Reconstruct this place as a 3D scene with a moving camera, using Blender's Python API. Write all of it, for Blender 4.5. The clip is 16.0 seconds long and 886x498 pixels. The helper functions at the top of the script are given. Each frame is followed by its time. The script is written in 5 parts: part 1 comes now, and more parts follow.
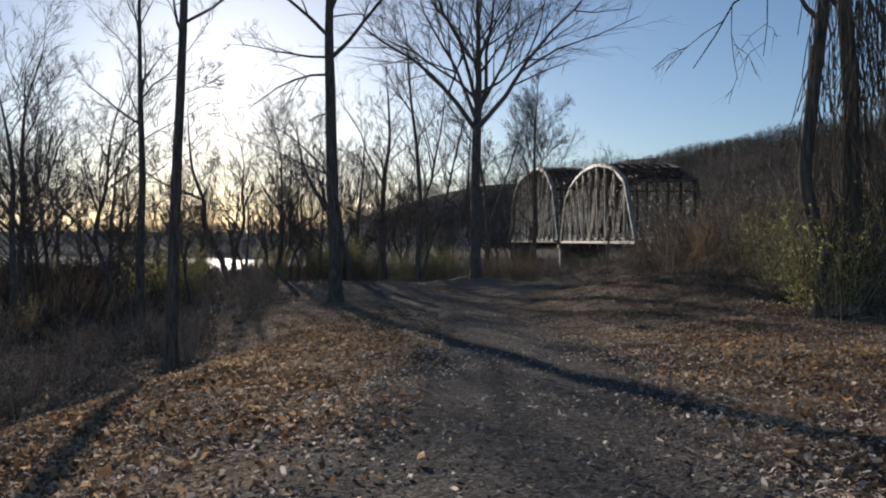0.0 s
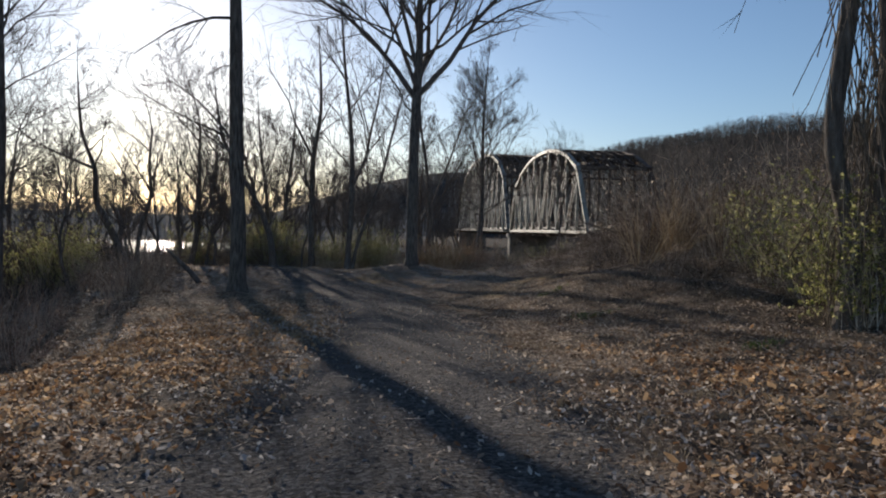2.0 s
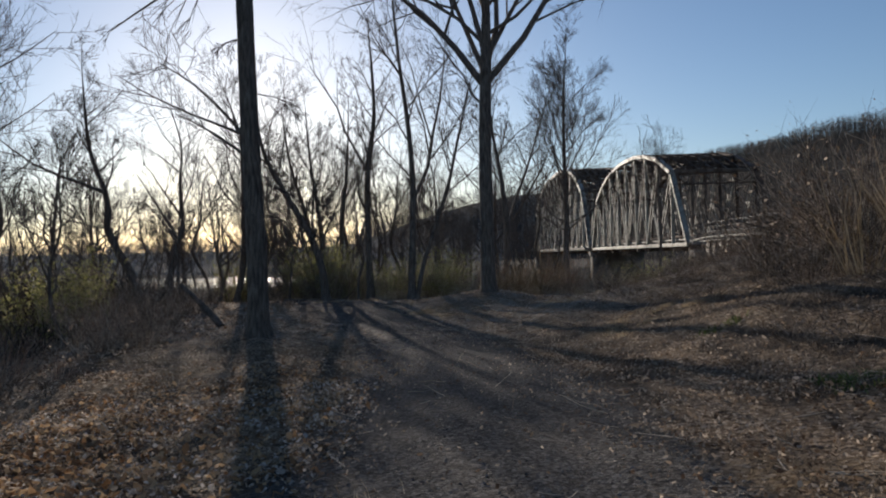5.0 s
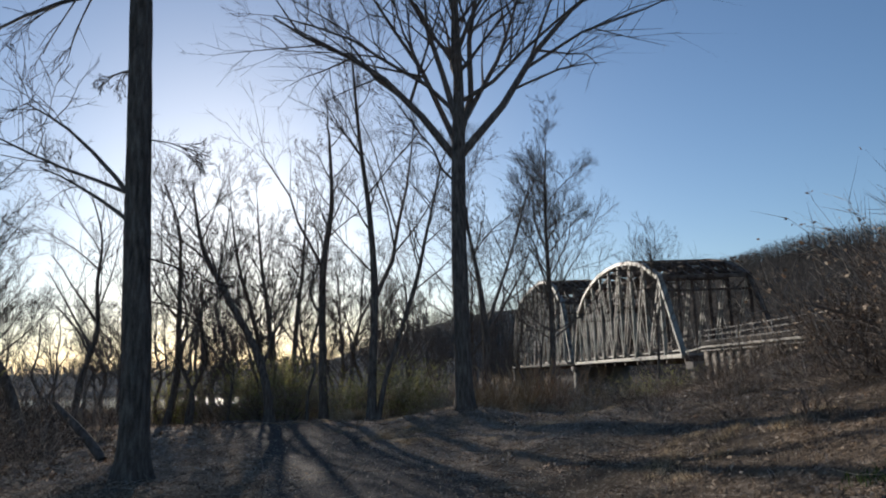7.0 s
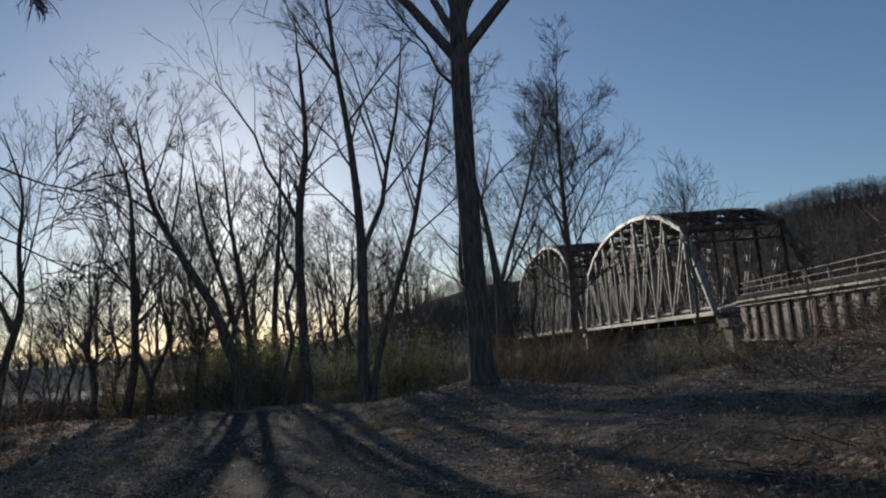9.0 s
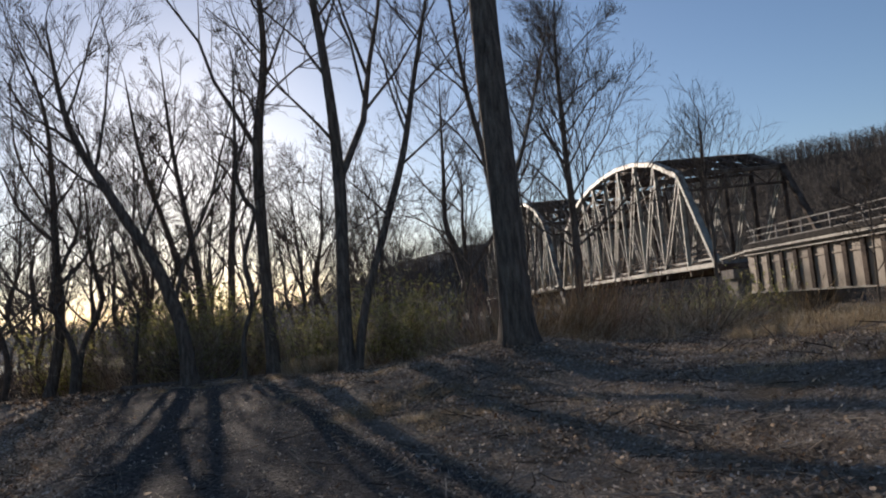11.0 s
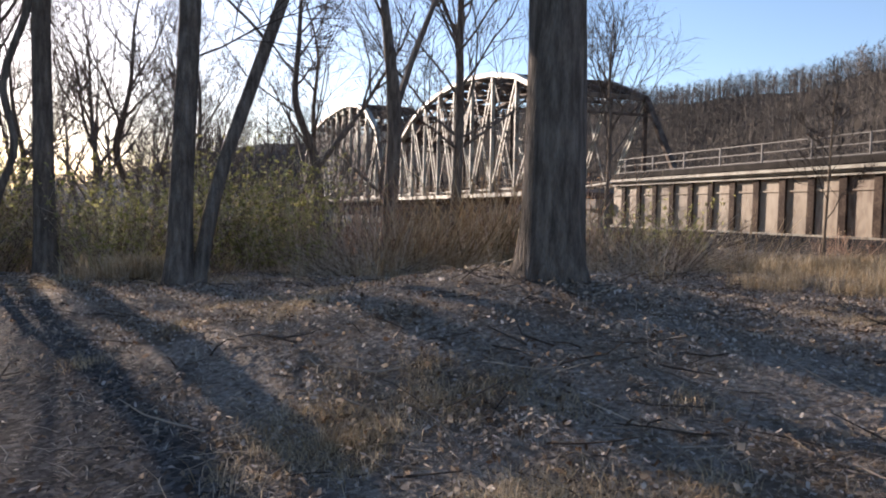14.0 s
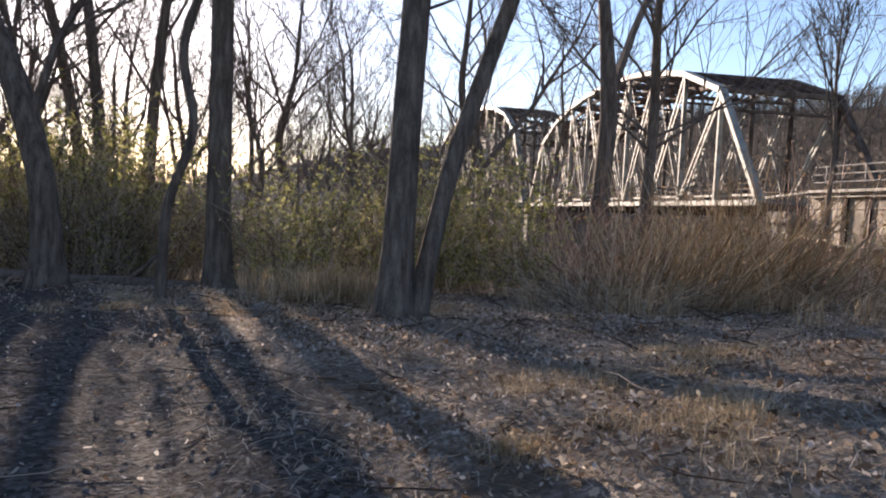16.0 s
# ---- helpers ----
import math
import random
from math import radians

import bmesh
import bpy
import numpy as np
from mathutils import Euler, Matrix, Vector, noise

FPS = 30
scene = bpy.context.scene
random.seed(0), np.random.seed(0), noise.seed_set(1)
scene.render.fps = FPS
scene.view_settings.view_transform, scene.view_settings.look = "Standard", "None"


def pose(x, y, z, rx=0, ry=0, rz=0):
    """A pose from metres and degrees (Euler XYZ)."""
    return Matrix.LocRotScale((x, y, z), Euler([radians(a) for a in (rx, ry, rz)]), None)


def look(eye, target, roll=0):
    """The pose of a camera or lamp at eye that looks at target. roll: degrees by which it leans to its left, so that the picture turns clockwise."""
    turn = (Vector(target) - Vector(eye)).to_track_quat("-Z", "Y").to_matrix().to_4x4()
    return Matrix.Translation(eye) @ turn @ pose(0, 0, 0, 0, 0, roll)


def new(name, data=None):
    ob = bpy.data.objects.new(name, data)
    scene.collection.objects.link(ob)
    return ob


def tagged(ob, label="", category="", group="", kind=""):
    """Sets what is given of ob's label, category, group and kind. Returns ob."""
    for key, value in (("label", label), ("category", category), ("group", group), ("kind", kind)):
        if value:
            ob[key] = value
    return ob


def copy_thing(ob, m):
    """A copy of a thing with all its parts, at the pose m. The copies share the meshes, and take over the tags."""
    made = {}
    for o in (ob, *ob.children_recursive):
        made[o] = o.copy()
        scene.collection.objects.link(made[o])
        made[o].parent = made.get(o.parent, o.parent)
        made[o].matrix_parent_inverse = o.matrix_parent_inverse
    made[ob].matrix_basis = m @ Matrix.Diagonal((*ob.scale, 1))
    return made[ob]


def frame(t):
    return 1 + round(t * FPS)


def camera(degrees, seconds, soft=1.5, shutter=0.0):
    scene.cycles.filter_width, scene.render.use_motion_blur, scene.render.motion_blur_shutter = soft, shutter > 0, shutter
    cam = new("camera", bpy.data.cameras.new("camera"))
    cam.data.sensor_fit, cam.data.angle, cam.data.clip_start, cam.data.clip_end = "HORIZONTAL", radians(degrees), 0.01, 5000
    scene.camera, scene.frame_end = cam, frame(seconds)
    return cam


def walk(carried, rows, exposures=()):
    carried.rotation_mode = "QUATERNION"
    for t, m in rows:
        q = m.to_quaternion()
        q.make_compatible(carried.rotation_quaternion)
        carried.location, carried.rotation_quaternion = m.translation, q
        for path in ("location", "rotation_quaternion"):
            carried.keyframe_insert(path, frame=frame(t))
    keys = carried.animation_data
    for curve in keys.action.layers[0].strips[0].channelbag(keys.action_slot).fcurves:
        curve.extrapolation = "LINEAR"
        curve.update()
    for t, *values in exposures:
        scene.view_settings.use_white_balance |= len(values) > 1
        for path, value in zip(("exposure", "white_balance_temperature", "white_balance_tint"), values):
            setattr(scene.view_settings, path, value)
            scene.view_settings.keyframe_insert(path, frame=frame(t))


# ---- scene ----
cam = camera(62.3, 16.0, soft=2.0)
METRES, EYE, TILT, LEAN, TURN = 36.0, 1.3, -0.6, 0.0, 0.0
ROWS = [
    (0.0, 0.0, 0.0, 0.0, -0.0, 0.0, -0.0),
    (0.5, 0.0073, 0.0312, -0.0021, -0.69, -0.27, 0.49),
    (1.0, 0.0149, 0.0601, -0.0029, -2.43, -0.39, 0.5),
    (1.5, 0.0205, 0.0897, -0.0038, -3.65, -0.82, -0.35),
    (2.0, 0.0247, 0.1227, -0.0045, -3.82, -0.9, -1.32),
    (2.5, 0.027, 0.1542, -0.0056, -3.1, -0.46, -2.23),
    (3.0, 0.028, 0.1845, -0.0064, -1.4, 0.03, -2.25),
    (5.5, 0.0275, 0.3427, -0.0128, 2.02, 1.47, 1.81),
    (6.0, 0.0291, 0.3779, -0.0152, -1.53, 2.17, 1.93),
    (6.5, 0.031, 0.4145, -0.017, -4.44, 4.81, 1.72),
    (7.0, 0.0323, 0.4503, -0.0175, 0.19, 10.21, 1.81),
    (7.5, 0.0322, 0.4893, -0.0177, 10.52, 12.99, 1.22),
    (8.0, 0.0306, 0.5283, -0.0206, 12.22, 11.93, 1.98),
    (8.5, 0.0302, 0.5669, -0.0219, 2.86, 9.63, 3.2),
    (11.0, 0.002, 0.732, -0.0257, -2.25, 5.3, 5.5),
    (11.5, -0.0064, 0.7641, -0.0274, -3.29, 2.63, 5.16),
    (12.0, -0.0143, 0.7941, -0.0279, -4.99, 0.45, 4.19),
    (12.5, -0.0189, 0.8237, -0.0271, -9.67, -0.73, 2.64),
    (13.0, -0.0211, 0.8494, -0.0268, -14.65, -1.53, 0.99),
    (13.5, -0.0261, 0.8751, -0.0265, -16.63, -2.11, -0.35),
    (14.0, -0.0302, 0.8983, -0.0268, -17.56, -2.42, -0.96),
    (14.5, -0.0356, 0.922, -0.0265, -18.63, -2.17, -1.87),
    (15.0, -0.041, 0.9439, -0.0265, -16.25, -2.02, -3.34),
    (15.5, -0.0496, 0.9664, -0.0266, -10.45, -2.58, -4.03),
    (16.0, -0.0576, 0.9861, -0.0259, -8.06, -2.34, -2.76),
]

# ---- exposure along the walk, camera ----
EXPOSURES = [(0.0, 0.2, 6150, 14), (3.0, 0.4, 6150, 14), (5.5, 0.16, 6150, 14), (7.0, 0.3, 6000, 12), (7.5, -0.22, 5900, 11), (8.0, -0.35, 5900, 11), (8.7, -0.25, 5950, 11), (11.0, 0.33, 6400, 17), (12.5, 0.9, 6550, 19), (13.5, 1.25, 6600, 21), (14.5, 1.55, 6650, 22), (16.0, 1.6, 6750, 23)]
walk(cam, [(t, pose(0, 0, EYE, TILT, LEAN, TURN) @ pose(METRES * x, METRES * y, METRES * z, 90 + pitch, roll, yaw)) for t, x, y, z, yaw, pitch, roll in ROWS], EXPOSURES)

# ---- world and sun ----
SUN_AZ, SUN_EL = -16.5, 13.6          # degrees from +y towards +x, and above the horizon
world = bpy.data.worlds.new("sky")
scene.world = world
world.use_nodes = True
wn = world.node_tree.nodes
sky = wn.new("ShaderNodeTexSky")
sky.sky_type = "NISHITA"
sky.sun_disc = False
sky.sun_elevation, sky.sun_rotation = radians(SUN_EL), radians(SUN_AZ)
sky.air_density, sky.dust_density, sky.ozone_density = 1.0, 0.36, 2.8
world.node_tree.links.new(sky.outputs[0], wn["Background"].inputs[0])
wn["Background"].inputs[1].default_value = 0.085
sun = new("sun", bpy.data.lights.new("sun", "SUN"))
sun.data.energy, sun.data.angle, sun.data.color = 5.0, radians(0.55), (1.0, 0.87, 0.7)
sun_dir = Vector((math.sin(radians(SUN_AZ)) * math.cos(radians(SUN_EL)), math.cos(radians(SUN_AZ)) * math.cos(radians(SUN_EL)), math.sin(radians(SUN_EL))))
sun.matrix_world = look(sun_dir * 100, (0, 0, 0))


# ---- materials ----
def material(name, colours, scale=6.0, rough=0.85, bump=0.3, bump_scale=30.0, stretch=(1, 1, 1), metallic=0.0, island=0.0, obj_random=0.0, detail=6.0, dist=0.02, glow=0.0):
    """A surface whose colour wanders between the given ones at two scales, with fine relief."""
    m = bpy.data.materials.new(name)
    m.use_nodes = True
    nt = m.node_tree
    n, l = nt.nodes, nt.links
    bsdf = n["Principled BSDF"]
    tc = n.new("ShaderNodeTexCoord")
    mp = n.new("ShaderNodeMapping")
    mp.inputs["Scale"].default_value = stretch
    l.new(tc.outputs["Object"], mp.inputs[0])
    a = n.new("ShaderNodeTexNoise")
    a.inputs["Scale"].default_value, a.inputs["Detail"].default_value = scale, detail
    b = n.new("ShaderNodeTexNoise")
    b.inputs["Scale"].default_value, b.inputs["Detail"].default_value = scale * 7, 4
    l.new(mp.outputs[0], a.inputs[0]), l.new(mp.outputs[0], b.inputs[0])
    mix = n.new("ShaderNodeMath")
    mix.operation = "MULTIPLY_ADD"
    l.new(b.outputs[0], mix.inputs[0])
    mix.inputs[1].default_value = 0.5
    half = n.new("ShaderNodeMath")
    half.operation = "MULTIPLY_ADD"
    l.new(a.outputs[0], half.inputs[0])
    half.inputs[1].default_value, half.inputs[2].default_value = 1.0, -0.25
    l.new(half.outputs[0], mix.inputs[2])
    fac = mix.outputs[0]
    for use, sort in ((island, "geo"), (obj_random, "obj")):
        if use:
            src = n.new("ShaderNodeNewGeometry").outputs["Random Per Island"] if sort == "geo" else n.new("ShaderNodeObjectInfo").outputs["Random"]
            add = n.new("ShaderNodeMath")
            add.operation = "MULTIPLY_ADD"
            l.new(src, add.inputs[0])
            add.inputs[1].default_value = use
            off = n.new("ShaderNodeMath")
            off.operation = "ADD"
            off.inputs[1].default_value = -use / 2
            l.new(fac, off.inputs[0])
            l.new(off.outputs[0], add.inputs[2])
            fac = add.outputs[0]
    ramp = n.new("ShaderNodeValToRGB")
    els = ramp.color_ramp.elements
    while len(els) < len(colours):
        els.new(0.5)
    for i, c in enumerate(colours):
        els[i].position = 0.25 + 0.5 * i / max(1, len(colours) - 1)
        els[i].color = (*c, 1)
    l.new(fac, ramp.inputs[0])
    l.new(ramp.outputs[0], bsdf.inputs["Base Color"])
    bsdf.inputs["Roughness"].default_value, bsdf.inputs["Metallic"].default_value = rough, metallic
    bsdf.inputs["Specular IOR Level"].default_value = 0.12 if rough > 0.75 else 0.35
    if glow:
        thin = n.new("ShaderNodeBsdfTranslucent")
        l.new(ramp.outputs[0], thin.inputs["Color"])
        both = n.new("ShaderNodeMixShader")
        both.inputs[0].default_value = glow
        l.new(bsdf.outputs[0], both.inputs[1]), l.new(thin.outputs[0], both.inputs[2])
        l.new(both.outputs[0], n["Material Output"].inputs[0])
    if bump:
        c = n.new("ShaderNodeTexNoise")
        c.inputs["Scale"].default_value, c.inputs["Detail"].default_value = bump_scale, 6
        l.new(mp.outputs[0], c.inputs[0])
        bp = n.new("ShaderNodeBump")
        bp.inputs["Strength"].default_value, bp.inputs["Distance"].default_value = bump, dist
        l.new(c.outputs[0], bp.inputs["Height"])
        l.new(bp.outputs[0], bsdf.inputs["Normal"])
    return m


M_BARK = material("bark", [(0.06, 0.05, 0.042), (0.15, 0.126, 0.105), (0.26, 0.225, 0.19)], 5, 0.9, 1.0, 14, (3, 3, 0.5), dist=0.04)
M_BARK2 = material("young_bark", [(0.07, 0.058, 0.048), (0.15, 0.125, 0.105), (0.24, 0.205, 0.175)], 6, 0.9, 0.7, 20, (2, 2, 0.6))
M_TWIG = material("twig_bark", [(0.05, 0.04, 0.033), (0.105, 0.085, 0.07)], 3, 0.9, 0)
M_VINE = material("dead_vine", [(0.10, 0.075, 0.05), (0.21, 0.165, 0.12)], 4, 0.9, 0, island=0.5)
M_CANE = material("dry_cane", [(0.16, 0.12, 0.085), (0.42, 0.325, 0.235), (0.68, 0.58, 0.45)], 2, 0.9, 0, island=0.9)
M_BRIAR = material("briar_cane", [(0.06, 0.044, 0.034), (0.15, 0.115, 0.088), (0.36, 0.3, 0.24)], 2, 0.9, 0, island=0.8)
M_BROWN = material("brown_twig", [(0.09, 0.066, 0.05), (0.235, 0.18, 0.135), (0.5, 0.42, 0.33)], 2, 0.9, 0, island=0.9)
M_REDCANE = material("red_brush", [(0.19, 0.11, 0.075), (0.4, 0.255, 0.18), (0.58, 0.43, 0.32)], 2, 0.9, 0, island=0.8)
M_GREENLEAF = material("sparse_leaf", [(0.17, 0.18, 0.05), (0.37, 0.37, 0.12), (0.56, 0.53, 0.25)], 2, 0.7, 0, island=0.8, glow=0.6)
M_GRASS = material("dry_grass", [(0.28, 0.205, 0.115), (0.46, 0.365, 0.235), (0.64, 0.55, 0.4)], 1.5, 0.85, 0, island=0.7, glow=0.45)
M_STRAW = material("grey_straw", [(0.2, 0.165, 0.13), (0.42, 0.37, 0.31), (0.62, 0.57, 0.49)], 1.5, 0.85, 0, island=0.8, glow=0.35)
M_GOLD = material("golden_grass", [(0.38, 0.275, 0.155), (0.57, 0.45, 0.285), (0.74, 0.62, 0.44)], 1.5, 0.85, 0, island=0.7, glow=0.5)
M_LEAF = material("leaf_litter", [(0.12, 0.08, 0.053), (0.25, 0.182, 0.127), (0.38, 0.29, 0.208), (0.6, 0.505, 0.395)], 0.8, 0.8, 0, island=0.85, glow=0.55)
M_PALELEAF = material("bleached_leaves", [(0.2, 0.155, 0.12), (0.42, 0.36, 0.3), (0.56, 0.5, 0.435), (0.72, 0.665, 0.6)], 0.8, 0.8, 0, island=0.9, glow=0.5)
M_REDLEAF = material("russet_leaves", [(0.18, 0.1, 0.05), (0.37, 0.225, 0.115), (0.56, 0.385, 0.215)], 0.8, 0.75, 0, island=0.8, glow=0.45)
M_STONE = material("gravel", [(0.055, 0.052, 0.049), (0.125, 0.118, 0.11), (0.27, 0.258, 0.243)], 9, 0.9, 0.3, 60, island=0.8)
M_STEEL = material("weathered_paint", [(0.1, 0.08, 0.062), (0.29, 0.275, 0.225), (0.4, 0.39, 0.325)], 1.3, 0.6, 0.25, 25, detail=8, obj_random=0.2)
# rust tone that also paints shade into the far truss's heavy members
M_RUST_SHADE = material("rusty_shaded_steel", [(0.045, 0.03, 0.022), (0.10, 0.068, 0.05), (0.2, 0.155, 0.12)], 1.6, 0.8, 0.3, 25, detail=8, obj_random=0.3)
# rust blackened so that the stiffeners carry painted shadow
M_STIFF_SHADE = material("shadow_black_rust", [(0.02, 0.013, 0.01), (0.05, 0.034, 0.026), (0.11, 0.08, 0.06)], 1.6, 0.85, 0.3, 25, detail=8, obj_random=0.3)
M_GALV = material("galvanised_rail", [(0.08, 0.077, 0.075), (0.17, 0.165, 0.16)], 3, 0.6, 0.1, 40, metallic=0.2)
M_WEB = material("girder_web", [(0.13, 0.085, 0.058), (0.31, 0.255, 0.19), (0.39, 0.335, 0.26)], 0.9, 0.7, 0.2, 20, (1, 1, 0.4), detail=8)
M_CONC = material("concrete", [(0.13, 0.115, 0.10), (0.24, 0.22, 0.195), (0.34, 0.32, 0.29)], 0.8, 0.9, 0.3, 25, detail=8)
M_WEED = material("green_weed", [(0.05, 0.075, 0.02), (0.1, 0.14, 0.04), (0.17, 0.2, 0.07)], 2, 0.7, 0, island=0.7, glow=0.4)
M_KERB = material("tarred_kerb", [(0.012, 0.011, 0.01), (0.025, 0.022, 0.02), (0.045, 0.04, 0.035)], 2, 0.9, 0.3, 25)
# far wood, its colour paled and greyed to paint in aerial haze
M_HAZE_WOOD = material("hazed_wood", [(0.16, 0.16, 0.16), (0.24, 0.24, 0.235), (0.33, 0.325, 0.315)], 0.02, 0.95, 0, island=0.5)
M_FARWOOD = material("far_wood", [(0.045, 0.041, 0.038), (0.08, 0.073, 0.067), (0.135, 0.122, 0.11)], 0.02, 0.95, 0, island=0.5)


def ground_material():
    m = bpy.data.materials.new("forest_floor")
    m.use_nodes = True
    n, l = m.node_tree.nodes, m.node_tree.links
    bsdf = n["Principled BSDF"]
    geo = n.new("ShaderNodeNewGeometry")

    def noisy(scale, detail=6):
        t = n.new("ShaderNodeTexNoise")
        t.inputs["Scale"].default_value, t.inputs["Detail"].default_value = scale, detail
        l.new(geo.outputs["Position"], t.inputs[0])
        return t.outputs[0]

    def ramp(src, stops):
        r = n.new("ShaderNodeValToRGB")
        while len(r.color_ramp.elements) < len(stops):
            r.color_ramp.elements.new(0.5)
        for e, (p, c) in zip(r.color_ramp.elements, stops):
            e.position, e.color = p, (*c, 1)
        l.new(src, r.inputs[0])
        return r.outputs[0]

    def mix(f, a, b):
        x = n.new("ShaderNodeMix")
        x.data_type = "RGBA"
        l.new(f, x.inputs[0])
        l.new(a, x.inputs[6]), l.new(b, x.inputs[7])
        return x.outputs[2]

    vor = n.new("ShaderNodeTexVoronoi")
    vor.inputs["Scale"].default_value = 22
    l.new(geo.outputs["Position"], vor.inputs[0])
    leaf = ramp(vor.outputs["Color"], [(0.1, (0.085, 0.062, 0.044)), (0.4, (0.2, 0.147, 0.1)), (0.7, (0.32, 0.245, 0.173)), (0.95, (0.52, 0.43, 0.335))])
    soil = ramp(noisy(3.5), [(0.3, (0.06, 0.048, 0.038)), (0.7, (0.15, 0.12, 0.093))])
    cover = mix(ramp(noisy(0.9), [(0.38, (0, 0, 0)), (0.6, (1, 1, 1))]), soil, leaf)
    tan = ramp(noisy(14), [(0.3, (0.16, 0.105, 0.055)), (0.7, (0.34, 0.245, 0.135))])
    cover = mix(ramp(noisy(0.35, 3), [(0.55, (0, 0, 0)), (0.72, (0.6, 0.6, 0.6))]), cover, tan)
    # grey straw cover, paled to paint in light the shadowed mound lacks
    lit_thatch = ramp(noisy(26, 8), [(0.3, (0.13, 0.108, 0.088)), (0.5, (0.3, 0.255, 0.21)), (0.7, (0.52, 0.46, 0.39))])
    ath = n.new("ShaderNodeAttribute")
    ath.attribute_name = "lit_thatch"
    worn = n.new("ShaderNodeMath")
    worn.operation = "MULTIPLY"
    l.new(ath.outputs["Fac"], worn.inputs[0])
    l.new(ramp(noisy(1.6, 5), [(0.36, (0.2, 0.2, 0.2)), (0.56, (1, 1, 1))]), worn.inputs[1])
    cover = mix(worn.outputs[0], cover, lit_thatch)
    vg = n.new("ShaderNodeTexVoronoi")
    vg.inputs["Scale"].default_value = 34
    l.new(geo.outputs["Position"], vg.inputs[0])
    grit = ramp(vg.outputs["Color"], [(0.1, (0.044, 0.04, 0.037)), (0.5, (0.1, 0.092, 0.084)), (0.95, (0.21, 0.197, 0.184))])
    at = n.new("ShaderNodeAttribute")
    at.attribute_name = "road"
    add = n.new("ShaderNodeMath")
    add.operation = "MULTIPLY_ADD"
    l.new(noisy(2.2), add.inputs[0])
    add.inputs[1].default_value = 0.9
    sub = n.new("ShaderNodeMath")
    sub.operation = "SUBTRACT"
    l.new(at.outputs["Fac"], sub.inputs[0])
    sub.inputs[1].default_value = 0.45
    l.new(sub.outputs[0], add.inputs[2])
    mask = ramp(add.outputs[0], [(0.3, (0, 0, 0)), (0.62, (1, 1, 1))])
    near = mix(mask, cover, grit)
    af = n.new("ShaderNodeAttribute")
    af.attribute_name = "far"
    hill = ramp(noisy(0.05), [(0.3, (0.035, 0.031, 0.027)), (0.7, (0.07, 0.061, 0.051))])
    l.new(mix(af.outputs["Fac"], near, hill), bsdf.inputs["Base Color"])
    bsdf.inputs["Roughness"].default_value = 0.95
    bsdf.inputs["Specular IOR Level"].default_value = 0.03
    hsum = n.new("ShaderNodeMath")
    l.new(noisy(40), hsum.inputs[0]), l.new(noisy(9), hsum.inputs[1])
    bp = n.new("ShaderNodeBump")
    bp.inputs["Strength"].default_value, bp.inputs["Distance"].default_value = 1.0, 0.06
    l.new(hsum.outputs[0], bp.inputs["Height"])
    l.new(bp.outputs[0], bsdf.inputs["Normal"])
    return m


def water_material():
    m = bpy.data.materials.new("river_water")
    m.use_nodes = True
    n, l = m.node_tree.nodes, m.node_tree.links
    bsdf = n["Principled BSDF"]
    bsdf.inputs["Base Color"].default_value = (0.03, 0.035, 0.03, 1)
    bsdf.inputs["Roughness"].default_value = 0.12
    geo = n.new("ShaderNodeNewGeometry")
    t = n.new("ShaderNodeTexNoise")
    t.inputs["Scale"].default_value, t.inputs["Detail"].default_value = 0.7, 5
    l.new(geo.outputs["Position"], t.inputs[0])
    bp = n.new("ShaderNodeBump")
    bp.inputs["Strength"].default_value, bp.inputs["Distance"].default_value = 0.35, 0.15
    l.new(t.outputs[0], bp.inputs["Height"])
    l.new(bp.outputs[0], bsdf.inputs["Normal"])
    return m


M_GROUND, M_WATER = ground_material(), water_material()


